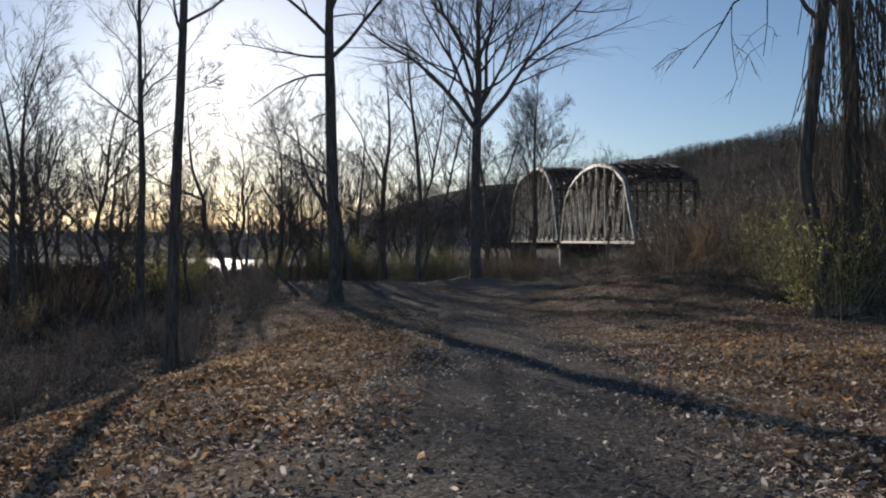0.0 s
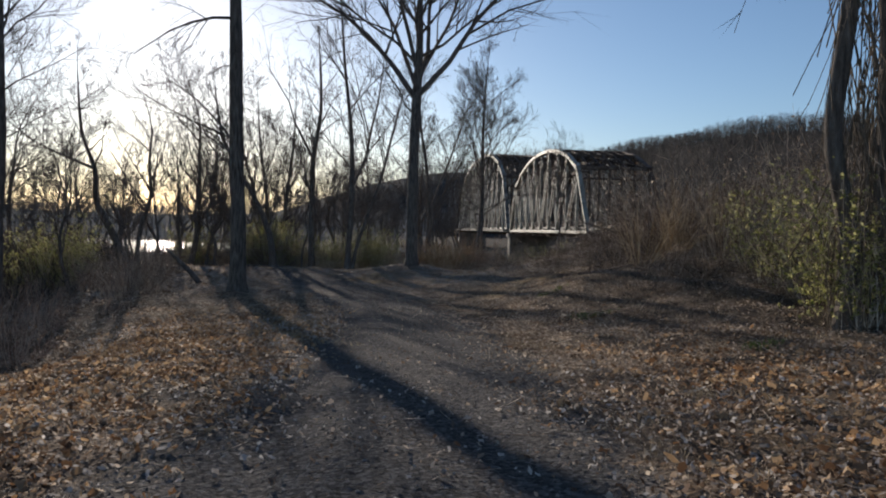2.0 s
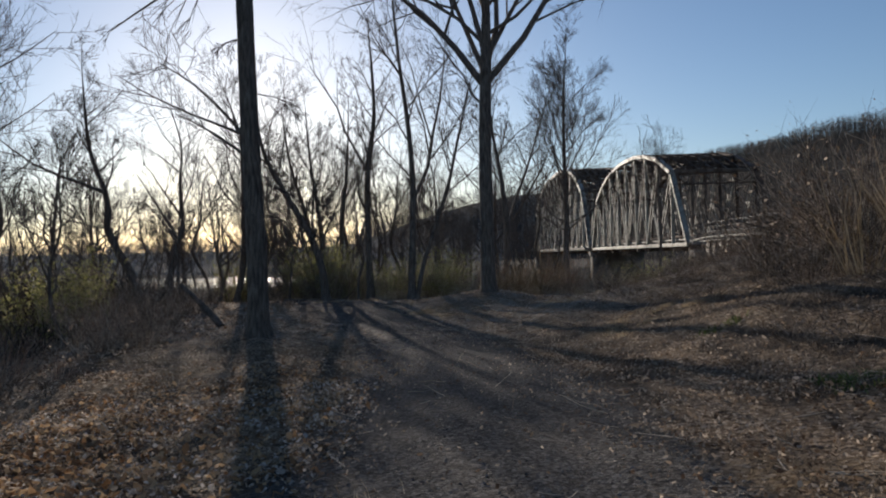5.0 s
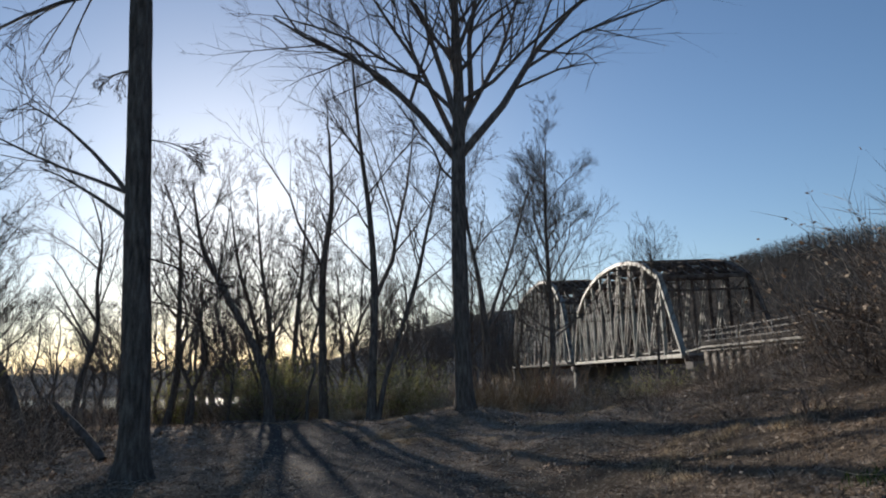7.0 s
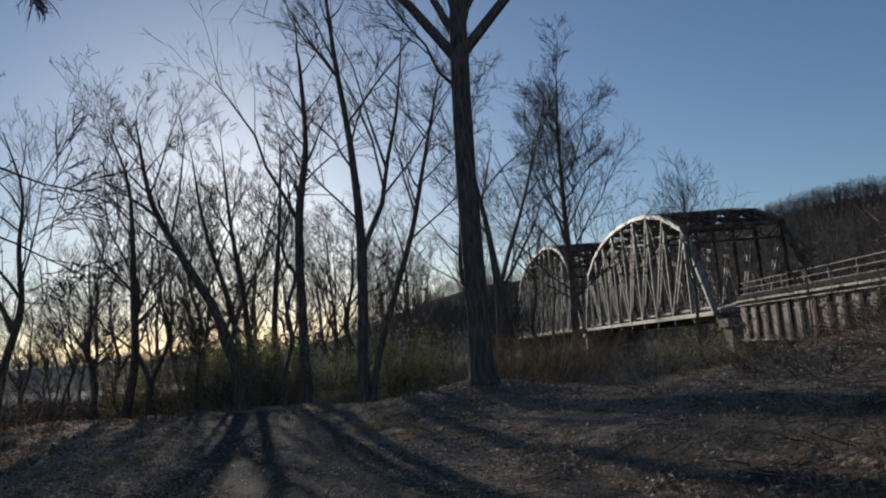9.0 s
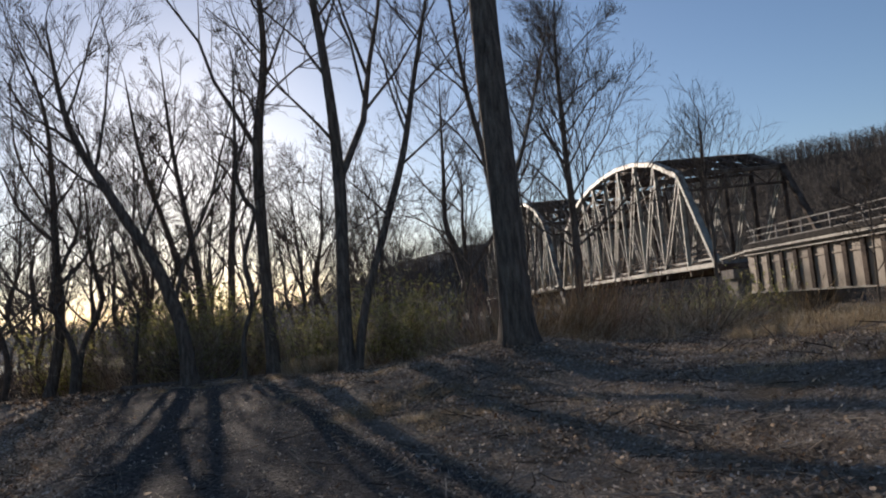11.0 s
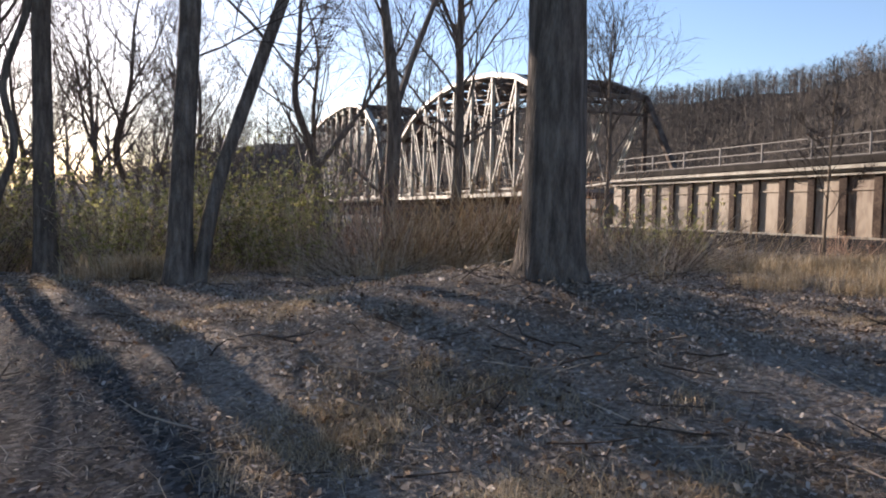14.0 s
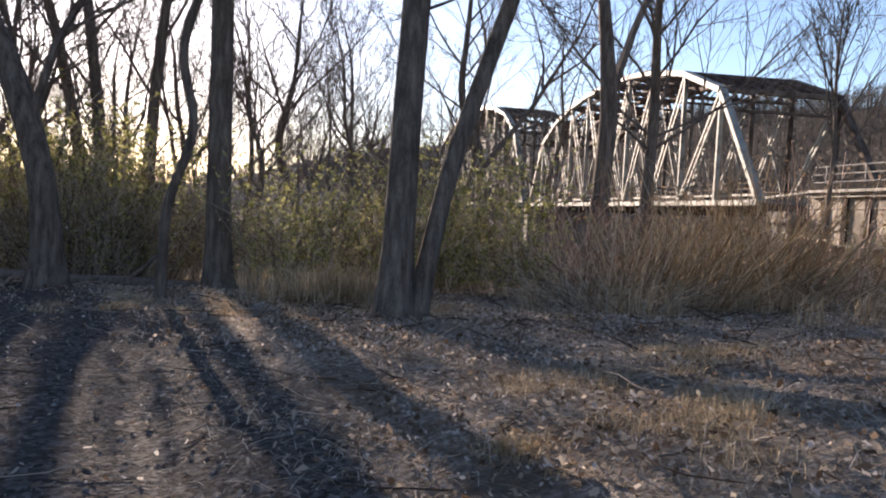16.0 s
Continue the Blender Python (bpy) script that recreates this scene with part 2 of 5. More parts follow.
# ---- mesh helpers ----
class Shape:
    """Vertices and faces gathered for one mesh."""

    def __init__(self):
        self.v, self.f = [], []

    def tube(self, pts, radii, sides):
        """A tapered tube along pts."""
        base, n = len(self.v), len(pts)
        for i in range(n):
            d = (pts[min(i + 1, n - 1)] - pts[max(i - 1, 0)])
            if d.length < 1e-9:
                d = Vector((0, 0, 1))
            d.normalize()
            u = d.cross(Vector((0.31, 0.95, 0.05)))
            if u.length < 0.1:
                u = d.cross(Vector((1, 0, 0)))
            u.normalize()
            w = d.cross(u)
            r = radii[i]
            for k in range(sides):
                a = 2 * math.pi * k / sides
                self.v.append(pts[i] + u * (r * math.cos(a)) + w * (r * math.sin(a)))
        for i in range(n - 1):
            a, b = base + i * sides, base + (i + 1) * sides
            for k in range(sides):
                k2 = (k + 1) % sides
                self.f.append((a + k, a + k2, b + k2, b + k))
        if sides > 4:
            self.f.append(tuple(base + (n - 1) * sides + k for k in range(sides)))

    def spike(self, a, b, r):
        """A thin three-sided twig that runs out to a point."""
        d = b - a
        u = d.orthogonal().normalized() * r
        w = d.cross(u).normalized() * r
        n = len(self.v)
        self.v += [a + u, a - u * 0.5 + w * 0.87, a - u * 0.5 - w * 0.87, b]
        self.f += [(n, n + 1, n + 3), (n + 1, n + 2, n + 3), (n + 2, n, n + 3)]

    def box(self, a, b, wide, deep, side=Vector((1, 0, 0))):
        """A bar from a to b, with chamfered long edges."""
        a, b = Vector(a), Vector(b)
        d = (b - a).normalized()
        u = (side - d * side.dot(d)).normalized()
        w = d.cross(u)
        c = min(wide, deep) * 0.12
        ring = [(wide / 2 - c, deep / 2), (wide / 2, deep / 2 - c), (wide / 2, c - deep / 2), (wide / 2 - c, -deep / 2), (c - wide / 2, -deep / 2), (-wide / 2, c - deep / 2), (-wide / 2, deep / 2 - c), (c - wide / 2, deep / 2)]
        base = len(self.v)
        for p in (a, b):
            self.v += [p + u * x + w * y for x, y in ring]
        for k in range(8):
            k2 = (k + 1) % 8
            self.f.append((base + k, base + k2, base + 8 + k2, base + 8 + k))
        self.f.append(tuple(base + k for k in range(7, -1, -1)))
        self.f.append(tuple(base + 8 + k for k in range(8)))

    def mesh(self, name, mat, smooth=False):
        me = bpy.data.meshes.new(name)
        me.from_pydata([tuple(p) for p in self.v], [], self.f)
        me.materials.append(mat)
        if smooth:
            me.shade_smooth()
        return me


def part(name, shape, mat, parent, label="", smooth=False):
    """Links a shape as one mesh object under a thing."""
    ob = new(name, shape.mesh(name, mat, smooth))
    ob.parent = parent
    if label:
        tagged(ob, label)
    return ob


def thing(name, place, label, category, group="", kind=""):
    ob = new(name)
    ob.empty_display_size = 0.2
    ob.location = place
    return tagged(ob, label, category, group, kind)


# ---- lie of the land ----
def sstep(a, b, x):
    t = np.clip((np.asarray(x, float) - a) / (b - a), 0, 1)
    return t * t * (3 - 2 * t)


ROAD = np.array([(1.6, -60), (1.1, -5), (0.5, 4), (1.1, 12), (1.1, 20), (0.3, 26), (-0.8, 31), (-2.3, 35), (-4.0, 40), (-6.5, 44.5), (-11, 48.5), (-20, 52), (-60, 60)], float)


def road_offset(x, y):
    """Signed distance to the middle of the track (right of it: plus)."""
    x, y = np.asarray(x, float), np.asarray(y, float)
    best = np.full(np.broadcast(x, y).shape, 1e9)
    sign = np.ones_like(best)
    for (ax, ay), (bx, by) in zip(ROAD[:-1], ROAD[1:]):
        dx, dy = bx - ax, by - ay
        t = np.clip(((x - ax) * dx + (y - ay) * dy) / (dx * dx + dy * dy), 0, 1)
        d = np.hypot(x - ax - t * dx, y - ay - t * dy)
        s = np.where((x - ax) * dy - (y - ay) * dx > 0, 1.0, -1.0)
        sign = np.where(d < best, s, sign)
        best = np.minimum(best, d)
    return best * sign


def wavy(x, y, seed=0.0):
    return (np.sin(x * 1.31 + y * 0.57 + seed) + np.sin(x * 0.43 - y * 1.13 + 2 * seed) + np.sin(x * 0.83 + y * 1.71 + 0.7 + seed)) / 3


WATER = -3.9


def river(x, y):
    """Distance to the middle of the river over its half width."""
    mid = np.where(x > -20, 154 + 0.15 * (x - 18), 148 + 0.5 * np.abs(x + 20))
    half = np.where(x > -20, 36, 36 + 0.12 * np.abs(x + 20))
    return np.abs(y - mid) / half


def height(x, y):
    x, y = np.asarray(x, float), np.asarray(y, float)
    z = np.interp(y, [-80, -20, 0, 6.6, 12.3, 20.4, 26.3, 32.3, 37, 42.5, 46, 60, 90], [2.5, 0.7, 0.1, -0.2, -0.49, -0.88, -1.1, -1.2, -1.17, -1.05, -1.25, -2.3, -3.1])
    d = road_offset(x, y)
    right, left = np.clip(d - 1.3, 0, None), np.clip(-d - 1.3, 0, None)
    bank = sstep(13, 24, y) * (1 - sstep(31, 38, y))
    z = z + 0.055 * np.minimum(right, 9) * (1 - sstep(22, 30, y)) + bank * (0.95 * sstep(0.8, 5.0, right) + 1.5 * sstep(4.2, 10.5, right))
    z = z + 0.7 * sstep(5, 14, right) * (1 - sstep(14, 27, y))
    z = z + 0.6 * np.exp(-((x - 1.5) ** 2 / 6.0 + (y - 38.2) ** 2 / 5.0))
    z = z - 0.07 * np.minimum(left, 3.2) * (1 - sstep(20, 28, y))
    edge = np.interp(y, [0, 10, 18, 26, 40], [2.6, 2.8, 2.6, 5.0, 7.0])
    z = z - 1.15 * sstep(edge, edge + 4.5, left) * (1 - sstep(34, 60, y))
    z = z - 1.0 * sstep(45.5, 53, y) * sstep(2.5, 9, x) * (1 - sstep(90, 110, y))
    z = np.maximum(z, -3.4)
    # causeway that carries the bridge approach
    causeway = sstep(11.0, 16.0, x) * (1 - sstep(27, 33, x)) * (1 - sstep(37.5, 44, y)) * sstep(8, 22, y)
    z = z * (1 - causeway) + 1.45 * causeway
    # river bed
    rv = river(x, y)
    z = z * (1 - (1 - sstep(0.85, 1.1, rv))) + -6.0 * (1 - sstep(0.85, 1.1, rv))
    # ridges
    far = np.hypot(x, y)
    z = z + 45 * sstep(55, 165, x) * sstep(-500, 40, y + 200) * (0.9 + 0.12 * wavy(x * 0.02, y * 0.02, 1.0)) * np.interp(y, [0, 180, 263, 338, 460, 600], [1.12, 1.1, 1.02, 1.22, 1.5, 1.5])
    ridge = np.interp(x, [-900, -300, -164, -110, -90, -56, -20, 8, 37, 120, 300], [17, 14, 13, 17, 20, 34, 45, 52, 57, 60, 60])
    z = z + ridge * sstep(420, 640, y) * (1 - sstep(60, 160, x) * 0.8) * (0.93 + 0.1 * wavy(x * 0.015, y * 0.01, 3.0))
    near = 1 - sstep(40, 90, far)
    rut = np.exp(-((np.abs(d) - 0.75) / 0.28) ** 2) * 0.045
    z = z + near * (0.05 * wavy(x * 1.3, y * 1.3) + 0.025 * wavy(x * 4.1, y * 3.7, 2.0)) * (0.35 + 0.65 * sstep(0.8, 2.2, np.abs(d))) - rut * near
    return z


def ground_z(x, y):
    return float(height(np.array([x]), np.array([y]))[0])


def axis(lo, hi, step, far, growth=1.12):
    mid = list(np.arange(lo, hi + 1e-6, step))
    s, p, up = step, hi, []
    while p < far:
        s *= growth
        p += s
        up.append(p)
    s, p, down = step, lo, []
    while p > -far:
        s *= growth
        p -= s
        down.append(p)
    return np.array(down[::-1] + mid + up)


def build_ground():
    xs, ys = axis(-12, 13, 0.22, 3000, 1.09), axis(-2, 46, 0.22, 3000, 1.09)
    gx, gy = np.meshgrid(xs, ys)
    gz = height(gx, gy)
    nx, ny = len(xs), len(ys)
    co = np.stack([gx, gy, gz], -1).reshape(-1, 3)
    i = np.arange(nx * ny).reshape(ny, nx)
    quads = np.stack([i[:-1, :-1], i[:-1, 1:], i[1:, 1:], i[1:, :-1]], -1).reshape(-1, 4)
    me = bpy.data.meshes.new("ground")
    me.from_pydata(co.tolist(), [], quads.tolist())
    d = np.abs(road_offset(gx, gy)).reshape(-1)
    road = (1 - sstep(1.0, 2.1, d)) * (0.75 + 0.25 * (1 - np.exp(-(d / 0.35) ** 2)))
    me.attributes.new("road", "FLOAT", "POINT").data.foreach_set("value", road.astype(np.float32))
    # region of the mound whose straw colour is brightened in place of light
    lit_thatch = (sstep(27, 31, gy) * (1 - sstep(46, 49, gy)) * (1 - sstep(8, 11, gx))).reshape(-1)
    me.attributes.new("lit_thatch", "FLOAT", "POINT").data.foreach_set("value", lit_thatch.astype(np.float32))
    far = sstep(55, 75, np.hypot(gx, gy)).reshape(-1)
    me.attributes.new("far", "FLOAT", "POINT").data.foreach_set("value", far.astype(np.float32))
    me.materials.append(M_GROUND)
    me.shade_smooth()
    tagged(new("ground", me), "leaf-strewn woodland ground with a gravel two-track lane", "ground", kind="structure")
    w = Shape()
    w.v = [Vector(p) for p in ((-1500, 60, WATER), (400, 60, WATER), (400, 1500, WATER), (-1500, 1500, WATER))]
    w.f = [(0, 1, 2, 3)]
    tagged(new("water", w.mesh("water", M_WATER)), "dark river water glinting in the low sun", "river", kind="structure")


build_ground()


# ---- bridge ----
def truss_span(y0, y1, x_near, x_far, z0, tops, n, label, size=1.0):
    """A through truss with a curved top chord, n panels long; tops: heights above the bottom chord at the panel points of one half."""
    span = thing("truss_bridge_span", ((x_near + x_far) / 2, (y0 + y1) / 2, z0), label, "truss bridge", "bridge spans")
    o = span.location.copy()
    step = (y1 - y0) / n
    hs = [0.0] + list(tops) + list(tops)[::-1][(1 if n % 2 == 0 else 0):] + [0.0]
    ys = [y0 + i * step for i in range(n + 1)]

    def bar(name, a, b, wide, deep, mat, side=Vector((1, 0, 0)), parent=span):
        s = Shape()
        s.box(Vector(a) - o, Vector(b) - o, wide * size, deep * size, side)
        return part(name, s, mat, parent)

    # far truss: chords, end posts and verticals take the darker steel as painted shade
    for x, mat, heavy in ((x_near, M_STEEL, M_STEEL), (x_far, M_STEEL, M_RUST_SHADE)):
        low = [Vector((x, y, z0)) for y in ys]
        top = [Vector((x, y, z0 + h)) for y, h in zip(ys, hs)]
        bar("bottom_chord", low[0], low[-1], 0.3, 0.3, mat)
        bar("curb_beam", Vector((x + 0.25, y0, z0 + 0.42)), Vector((x + 0.25, y1, z0 + 0.42)), 0.16, 0.12, mat)
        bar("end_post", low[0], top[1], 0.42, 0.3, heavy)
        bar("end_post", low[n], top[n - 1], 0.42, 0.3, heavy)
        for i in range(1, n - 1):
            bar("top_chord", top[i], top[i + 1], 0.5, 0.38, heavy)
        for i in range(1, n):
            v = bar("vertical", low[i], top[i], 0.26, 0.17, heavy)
            s = Shape()
            k, zz = 0, 0.25
            while zz + 0.5 < hs[i]:
                e = 0.1 if k % 2 else -0.1
                s.box(low[i] + Vector((e, 0.095, zz)) - o, low[i] + Vector((-e, 0.095, zz + 0.5)) - o, 0.03, 0.05)
                zz, k = zz + 0.5, k + 1
            part("lacing", s, mat, v)
        for i in range(1, n):
            mid = n / 2
            if i < mid and i + 1 <= mid + 0.5:
                for e in (-0.11, 0.11):
                    bar("diagonal", top[i] + Vector((e, 0, 0)), low[i + 1] + Vector((e, 0, 0)), 0.06, 0.14, mat)
            if i > mid and i - 1 >= mid - 0.5:
                for e in (-0.11, 0.11):
                    bar("diagonal", top[i] + Vector((e, 0, 0)), low[i - 1] + Vector((e, 0, 0)), 0.06, 0.14, mat)
        for i in range(2, n - 2):
            bar("counter_brace", low[i] + Vector((0, 0, 0)), top[i + 1] if i < n / 2 else top[i - 1], 0.05, 0.07, mat)
    for i in range(1, n):
        a, b = Vector((x_near, ys[i], z0 + hs[i])), Vector((x_far, ys[i], z0 + hs[i]))
        bar("top_strut", a, b, 0.3, 0.28, M_RUST_SHADE, Vector((0, 0, 1)))
        drop = Vector((0, 0, -min(1.5, hs[i] * 0.17)))
        bar("sway_strut", a + drop, b + drop, 0.16, 0.16, M_RUST_SHADE, Vector((0, 0, 1)))
        m = 6
        for k in range(m):
            p, q = a.lerp(b, k / m), a.lerp(b, (k + 1) / m)
            bar("sway_lattice", p + (drop if k % 2 else drop * 0), q + (drop * 0 if k % 2 else drop), 0.08, 0.08, M_RUST_SHADE, Vector((0, 0, 1)))
        if i < n - 1:
            c, d = Vector((x_near, ys[i + 1], z0 + hs[i + 1])), Vector((x_far, ys[i + 1], z0 + hs[i + 1]))
            bar("top_lateral", a, d, 0.3, 0.2, M_RUST_SHADE, Vector((0, 0, 1)))
            bar("top_lateral", b, c, 0.3, 0.2, M_RUST_SHADE, Vector((0, 0, 1)))
            for f in (0.17, 0.33, 0.5, 0.67, 0.83):
                bar("top_stringer", a.lerp(b, f), c.lerp(d, f), 0.3, 0.14, M_RUST_SHADE, Vector((0, 0, 1)))
    for i in range(n + 1):
        bar("floor_beam", (x_near, ys[i], z0 - 0.25), (x_far, ys[i], z0 - 0.25), 0.5, 0.2, M_RUST_SHADE, Vector((0, 0, 1)))
    bar("deck", ((x_near + x_far) / 2, y0, z0 + 0.1), ((x_near + x_far) / 2, y1, z0 + 0.1), x_far - x_near - 0.6, 0.2, M_CONC)
    for x in (x_near + 0.35, x_far - 0.35):
        for zz in (0.75, 1.05):
            bar("guard_rail", (x, y0, z0 + zz), (x, y1, z0 + zz), 0.06, 0.08, M_RUST_SHADE)
    return span


XN, XF, CHORD = 18.15, 25.1, 1.17
truss_span(68.7, 112.3, XN, XF, CHORD, [6.15, 7.75, 8.6, 9.05, 9.15], 10, "cream-painted rusting steel through-truss span with curved top chord", 1.0)
truss_span(114.6, 197.0, XN, XF, CHORD, [8.6, 11.4, 12.9, 13.8, 14.3, 14.4, 14.4], 14, "tall rusting steel through-truss river span with curved top chord", 1.35)


def girder_span(y0, y1):
    span = thing("girder_bridge_span", ((XN + XF) / 2, (y0 + y1) / 2, -0.6), "rusty plate-girder approach span with concrete deck and pipe railing", "bridge approach")
    o = span.location.copy()

    def bar(name, a, b, wide, deep, mat, side=Vector((1, 0, 0)), parent=span):
        s = Shape()
        s.box(Vector(a) - o, Vector(b) - o, wide, deep, side)
        return part(name, s, mat, parent)

    for x, out in ((XN + 0.12, -1), (XF - 0.12, 1)):
        bar("web", (x, y0, 0.4), (x, y1, 0.4), 0.03, 1.95, M_WEB)
        bar("flange_angle", (x + out * 0.03, y0, 0.92), (x + out * 0.03, y1, 0.92), 0.05, 0.06, M_WEB)
        bar("bottom_flange", (x, y0, -0.6), (x, y1, -0.6), 0.42, 0.07, M_STEEL)
        bar("top_flange", (x, y0, 1.4), (x, y1, 1.4), 0.42, 0.06, M_STEEL)
        y = y0 + 0.4
        while y < y1:
            # made wide and near black to paint the shadow band beside each stiffener
            bar("stiffener", (x + out * 0.06, y, -0.56), (x + out * 0.06, y, 1.37), 0.1, 0.32, M_STIFF_SHADE)
            y += 1.31
        bar("fascia", (x + out * 0.12, y0, 1.64), (x + out * 0.12, y1, 1.64), 0.2, 0.13, M_STEEL)
        bar("kerb", (x + out * 0.02, y0, 1.85), (x + out * 0.02, y1, 1.85), 0.3, 0.26, M_KERB)
        rx = x + out * -0.1
        for zz in (2.04, 2.37, 2.7):
            bar("rail", (rx, y0, zz), (rx, y1, zz), 0.035, 0.035, M_GALV)
        y = y0 + 0.7
        while y < y1:
            bar("rail_post", (rx, y, 1.95), (rx, y, 2.72), 0.06, 0.06, M_GALV)
            y += 2.35
    bar("deck", ((XN + XF) / 2, y0, 1.62), ((XN + XF) / 2, y1, 1.62), XF - XN, 0.26, M_CONC)
    for f in (0.25, 0.5, 0.75):
        x = XN + (XF - XN) * f
        bar("stringer", (x, y0, 0.9), (x, y1, 0.9), 0.2, 1.0, M_RUST_SHADE)
    bar("end_rail", (XN - 0.05, y1, 1.6), (XN - 0.05, y1 + 3.2, 1.42), 0.1, 0.1, M_STEEL)
    return span


girder_span(40.0, 65.0)


def pier(y, thick, top, foot):
    p = thing("bridge_pier", ((XN + XF) / 2, y, foot), "stained concrete bridge pier rising from the brush", "bridge pier", "bridge piers")
    s = Shape()
    s.box((0, 0, 0), (0, 0, top - foot - 0.5), XF - XN + 0.2, thick * 0.8)
    part("shaft", s, M_CONC, p)
    s = Shape()
    s.box((0, 0, top - foot - 0.5), (0, 0, top - foot), XF - XN + 0.7, thick)
    part("cap", s, M_CONC, p)


pier(66.8, 2.0, 0.75, -3.4)
pier(113.4, 2.2, 0.8, -6.2)
pier(198.2, 2.2, 0.8, -6.2)
s = Shape()
s.box((XN + 0.6, 51.5, -1.95), (XN + 0.6, 57.6, -1.95), 0.7, 1.3)
tagged(new("concrete_footing", s.mesh("concrete_footing", M_CONC)), "weathered concrete footing wall below the girder span", "footing")


# ---- trees ----
def turned(d, angle, rng):
    """d turned by angle about a random axis across it."""
    u = d.orthogonal().normalized()
    u.rotate(Matrix.Rotation(rng.uniform(0, 2 * math.pi), 3, d))
    v = d.copy()
    v.rotate(Matrix.Rotation(angle, 3, u))
    return v


def path_of(p, d, length, n, rng, wig, up):
    pts, d = [p.copy()], d.normalized()
    for i in range(n):
        d = (d + Vector((rng.gauss(0, wig), rng.gauss(0, wig), rng.gauss(0, wig * 0.7) + up))).normalized()
        pts.append(pts[-1] + d * (length / n))
    return pts


SEGS, SIDES = (7, 5, 3, 2, 1), (7, 5, 4, 3, 3)


def grow(sh, rng, p, d, length, r, level, last, kids, wig=0.16, up=0.05, spread=(26, 56), thin=0.006):
    """A limb with its side branches down to the twigs."""
    if level >= last:
        sh.spike(p, p + (d.normalized() + Vector((0, 0, up))) * length, max(thin, r))
        return
    n = SEGS[min(level, 4)]
    pts = path_of(p, d, length, n, rng, wig, up)
    tip = max(thin, r * (0.25 if level < last else 0.6))
    radii = [max(thin, r + (tip - r) * (i / n) ** 0.85) for i in range(n + 1)]
    sh.tube(pts, radii, SIDES[min(level, 4)])
    for k in range(kids[min(level, len(kids) - 1)]):
        t = rng.uniform(0.22, 0.98)
        i = min(n - 1, int(t * n))
        f = t * n - i
        q = pts[i].lerp(pts[i + 1], f)
        dd = turned((pts[i + 1] - pts[i]).normalized(), radians(rng.uniform(*spread)), rng)
        dd.z += 0.15
        rr = radii[i] * rng.uniform(0.35, 0.6)
        lift = up if up < -0.07 else max(up, 0.05)
        reach = 1.45 if level + 1 >= last else 1.0
        grow(sh, rng, q, dd.normalized(), reach * length * rng.uniform(0.36, 0.64) * (1.15 - 0.5 * t), rr, level + 1, last, kids, wig * 1.1, lift, spread, thin)


def compass(az, el):
    """A direction from degrees east of +y and above the level."""
    return Vector((math.sin(radians(az)) * math.cos(radians(el)), math.cos(radians(az)) * math.cos(radians(el)), math.sin(radians(el))))


def trunk_path(points, sh, radii, sides=14, roots=0.6, rng=None):
    """A smooth trunk through points with a flared foot; returns a function giving place and radius at a height."""
    pts = [Vector(p) for p in points]
    fine, rad = [], []
    for i in range(len(pts) - 1):
        for k in range(6):
            f = k / 6
            p0, p1, p2, p3 = pts[max(0, i - 1)], pts[i], pts[i + 1], pts[min(len(pts) - 1, i + 2)]
            fine.append(0.5 * ((2 * p1) + (p2 - p0) * f + (2 * p0 - 5 * p1 + 4 * p2 - p3) * f * f + (3 * p1 - p0 - 3 * p2 + p3) * f ** 3))
            rad.append(radii[i] + (radii[i + 1] - radii[i]) * f)
    fine.append(pts[-1]), rad.append(radii[-1])
    base = fine[0].z
    for i, p in enumerate(fine):
        h = p.z - base
        rad[i] *= 1 + roots * math.exp(-h / 0.35) if roots else 1
    start = len(sh.v)
    sh.tube(fine, rad, sides)
    for i in range(start, len(sh.v)):
        p = sh.v[i]
        row = (i - start) // sides
        c = fine[min(row, len(fine) - 1)]
        a = math.atan2(p.y - c.y, p.x - c.x)
        h = p.z - base
        k = 1 + 0.05 * math.sin(3 * a + h * 0.9) + 0.03 * math.sin(7 * a - h * 2.1) + (0.16 * math.exp(-h / 0.3) * math.sin(5 * a + 1) if roots else 0)
        sh.v[i] = c + (p - c) * k

    def at(z):
        for i in range(len(fine) - 1):
            if fine[i].z <= z <= fine[i + 1].z:
                f = (z - fine[i].z) / max(1e-6, fine[i + 1].z - fine[i].z)
                return fine[i].lerp(fine[i + 1], f), rad[i] + (rad[i + 1] - rad[i]) * f
        return fine[-1], rad[-1]
    return at


def tree_at(x, y, label, group="bare trees", sink=0.12):
    return thing("tree", (x, y, ground_z(x, y) - sink), label, "tree", group)


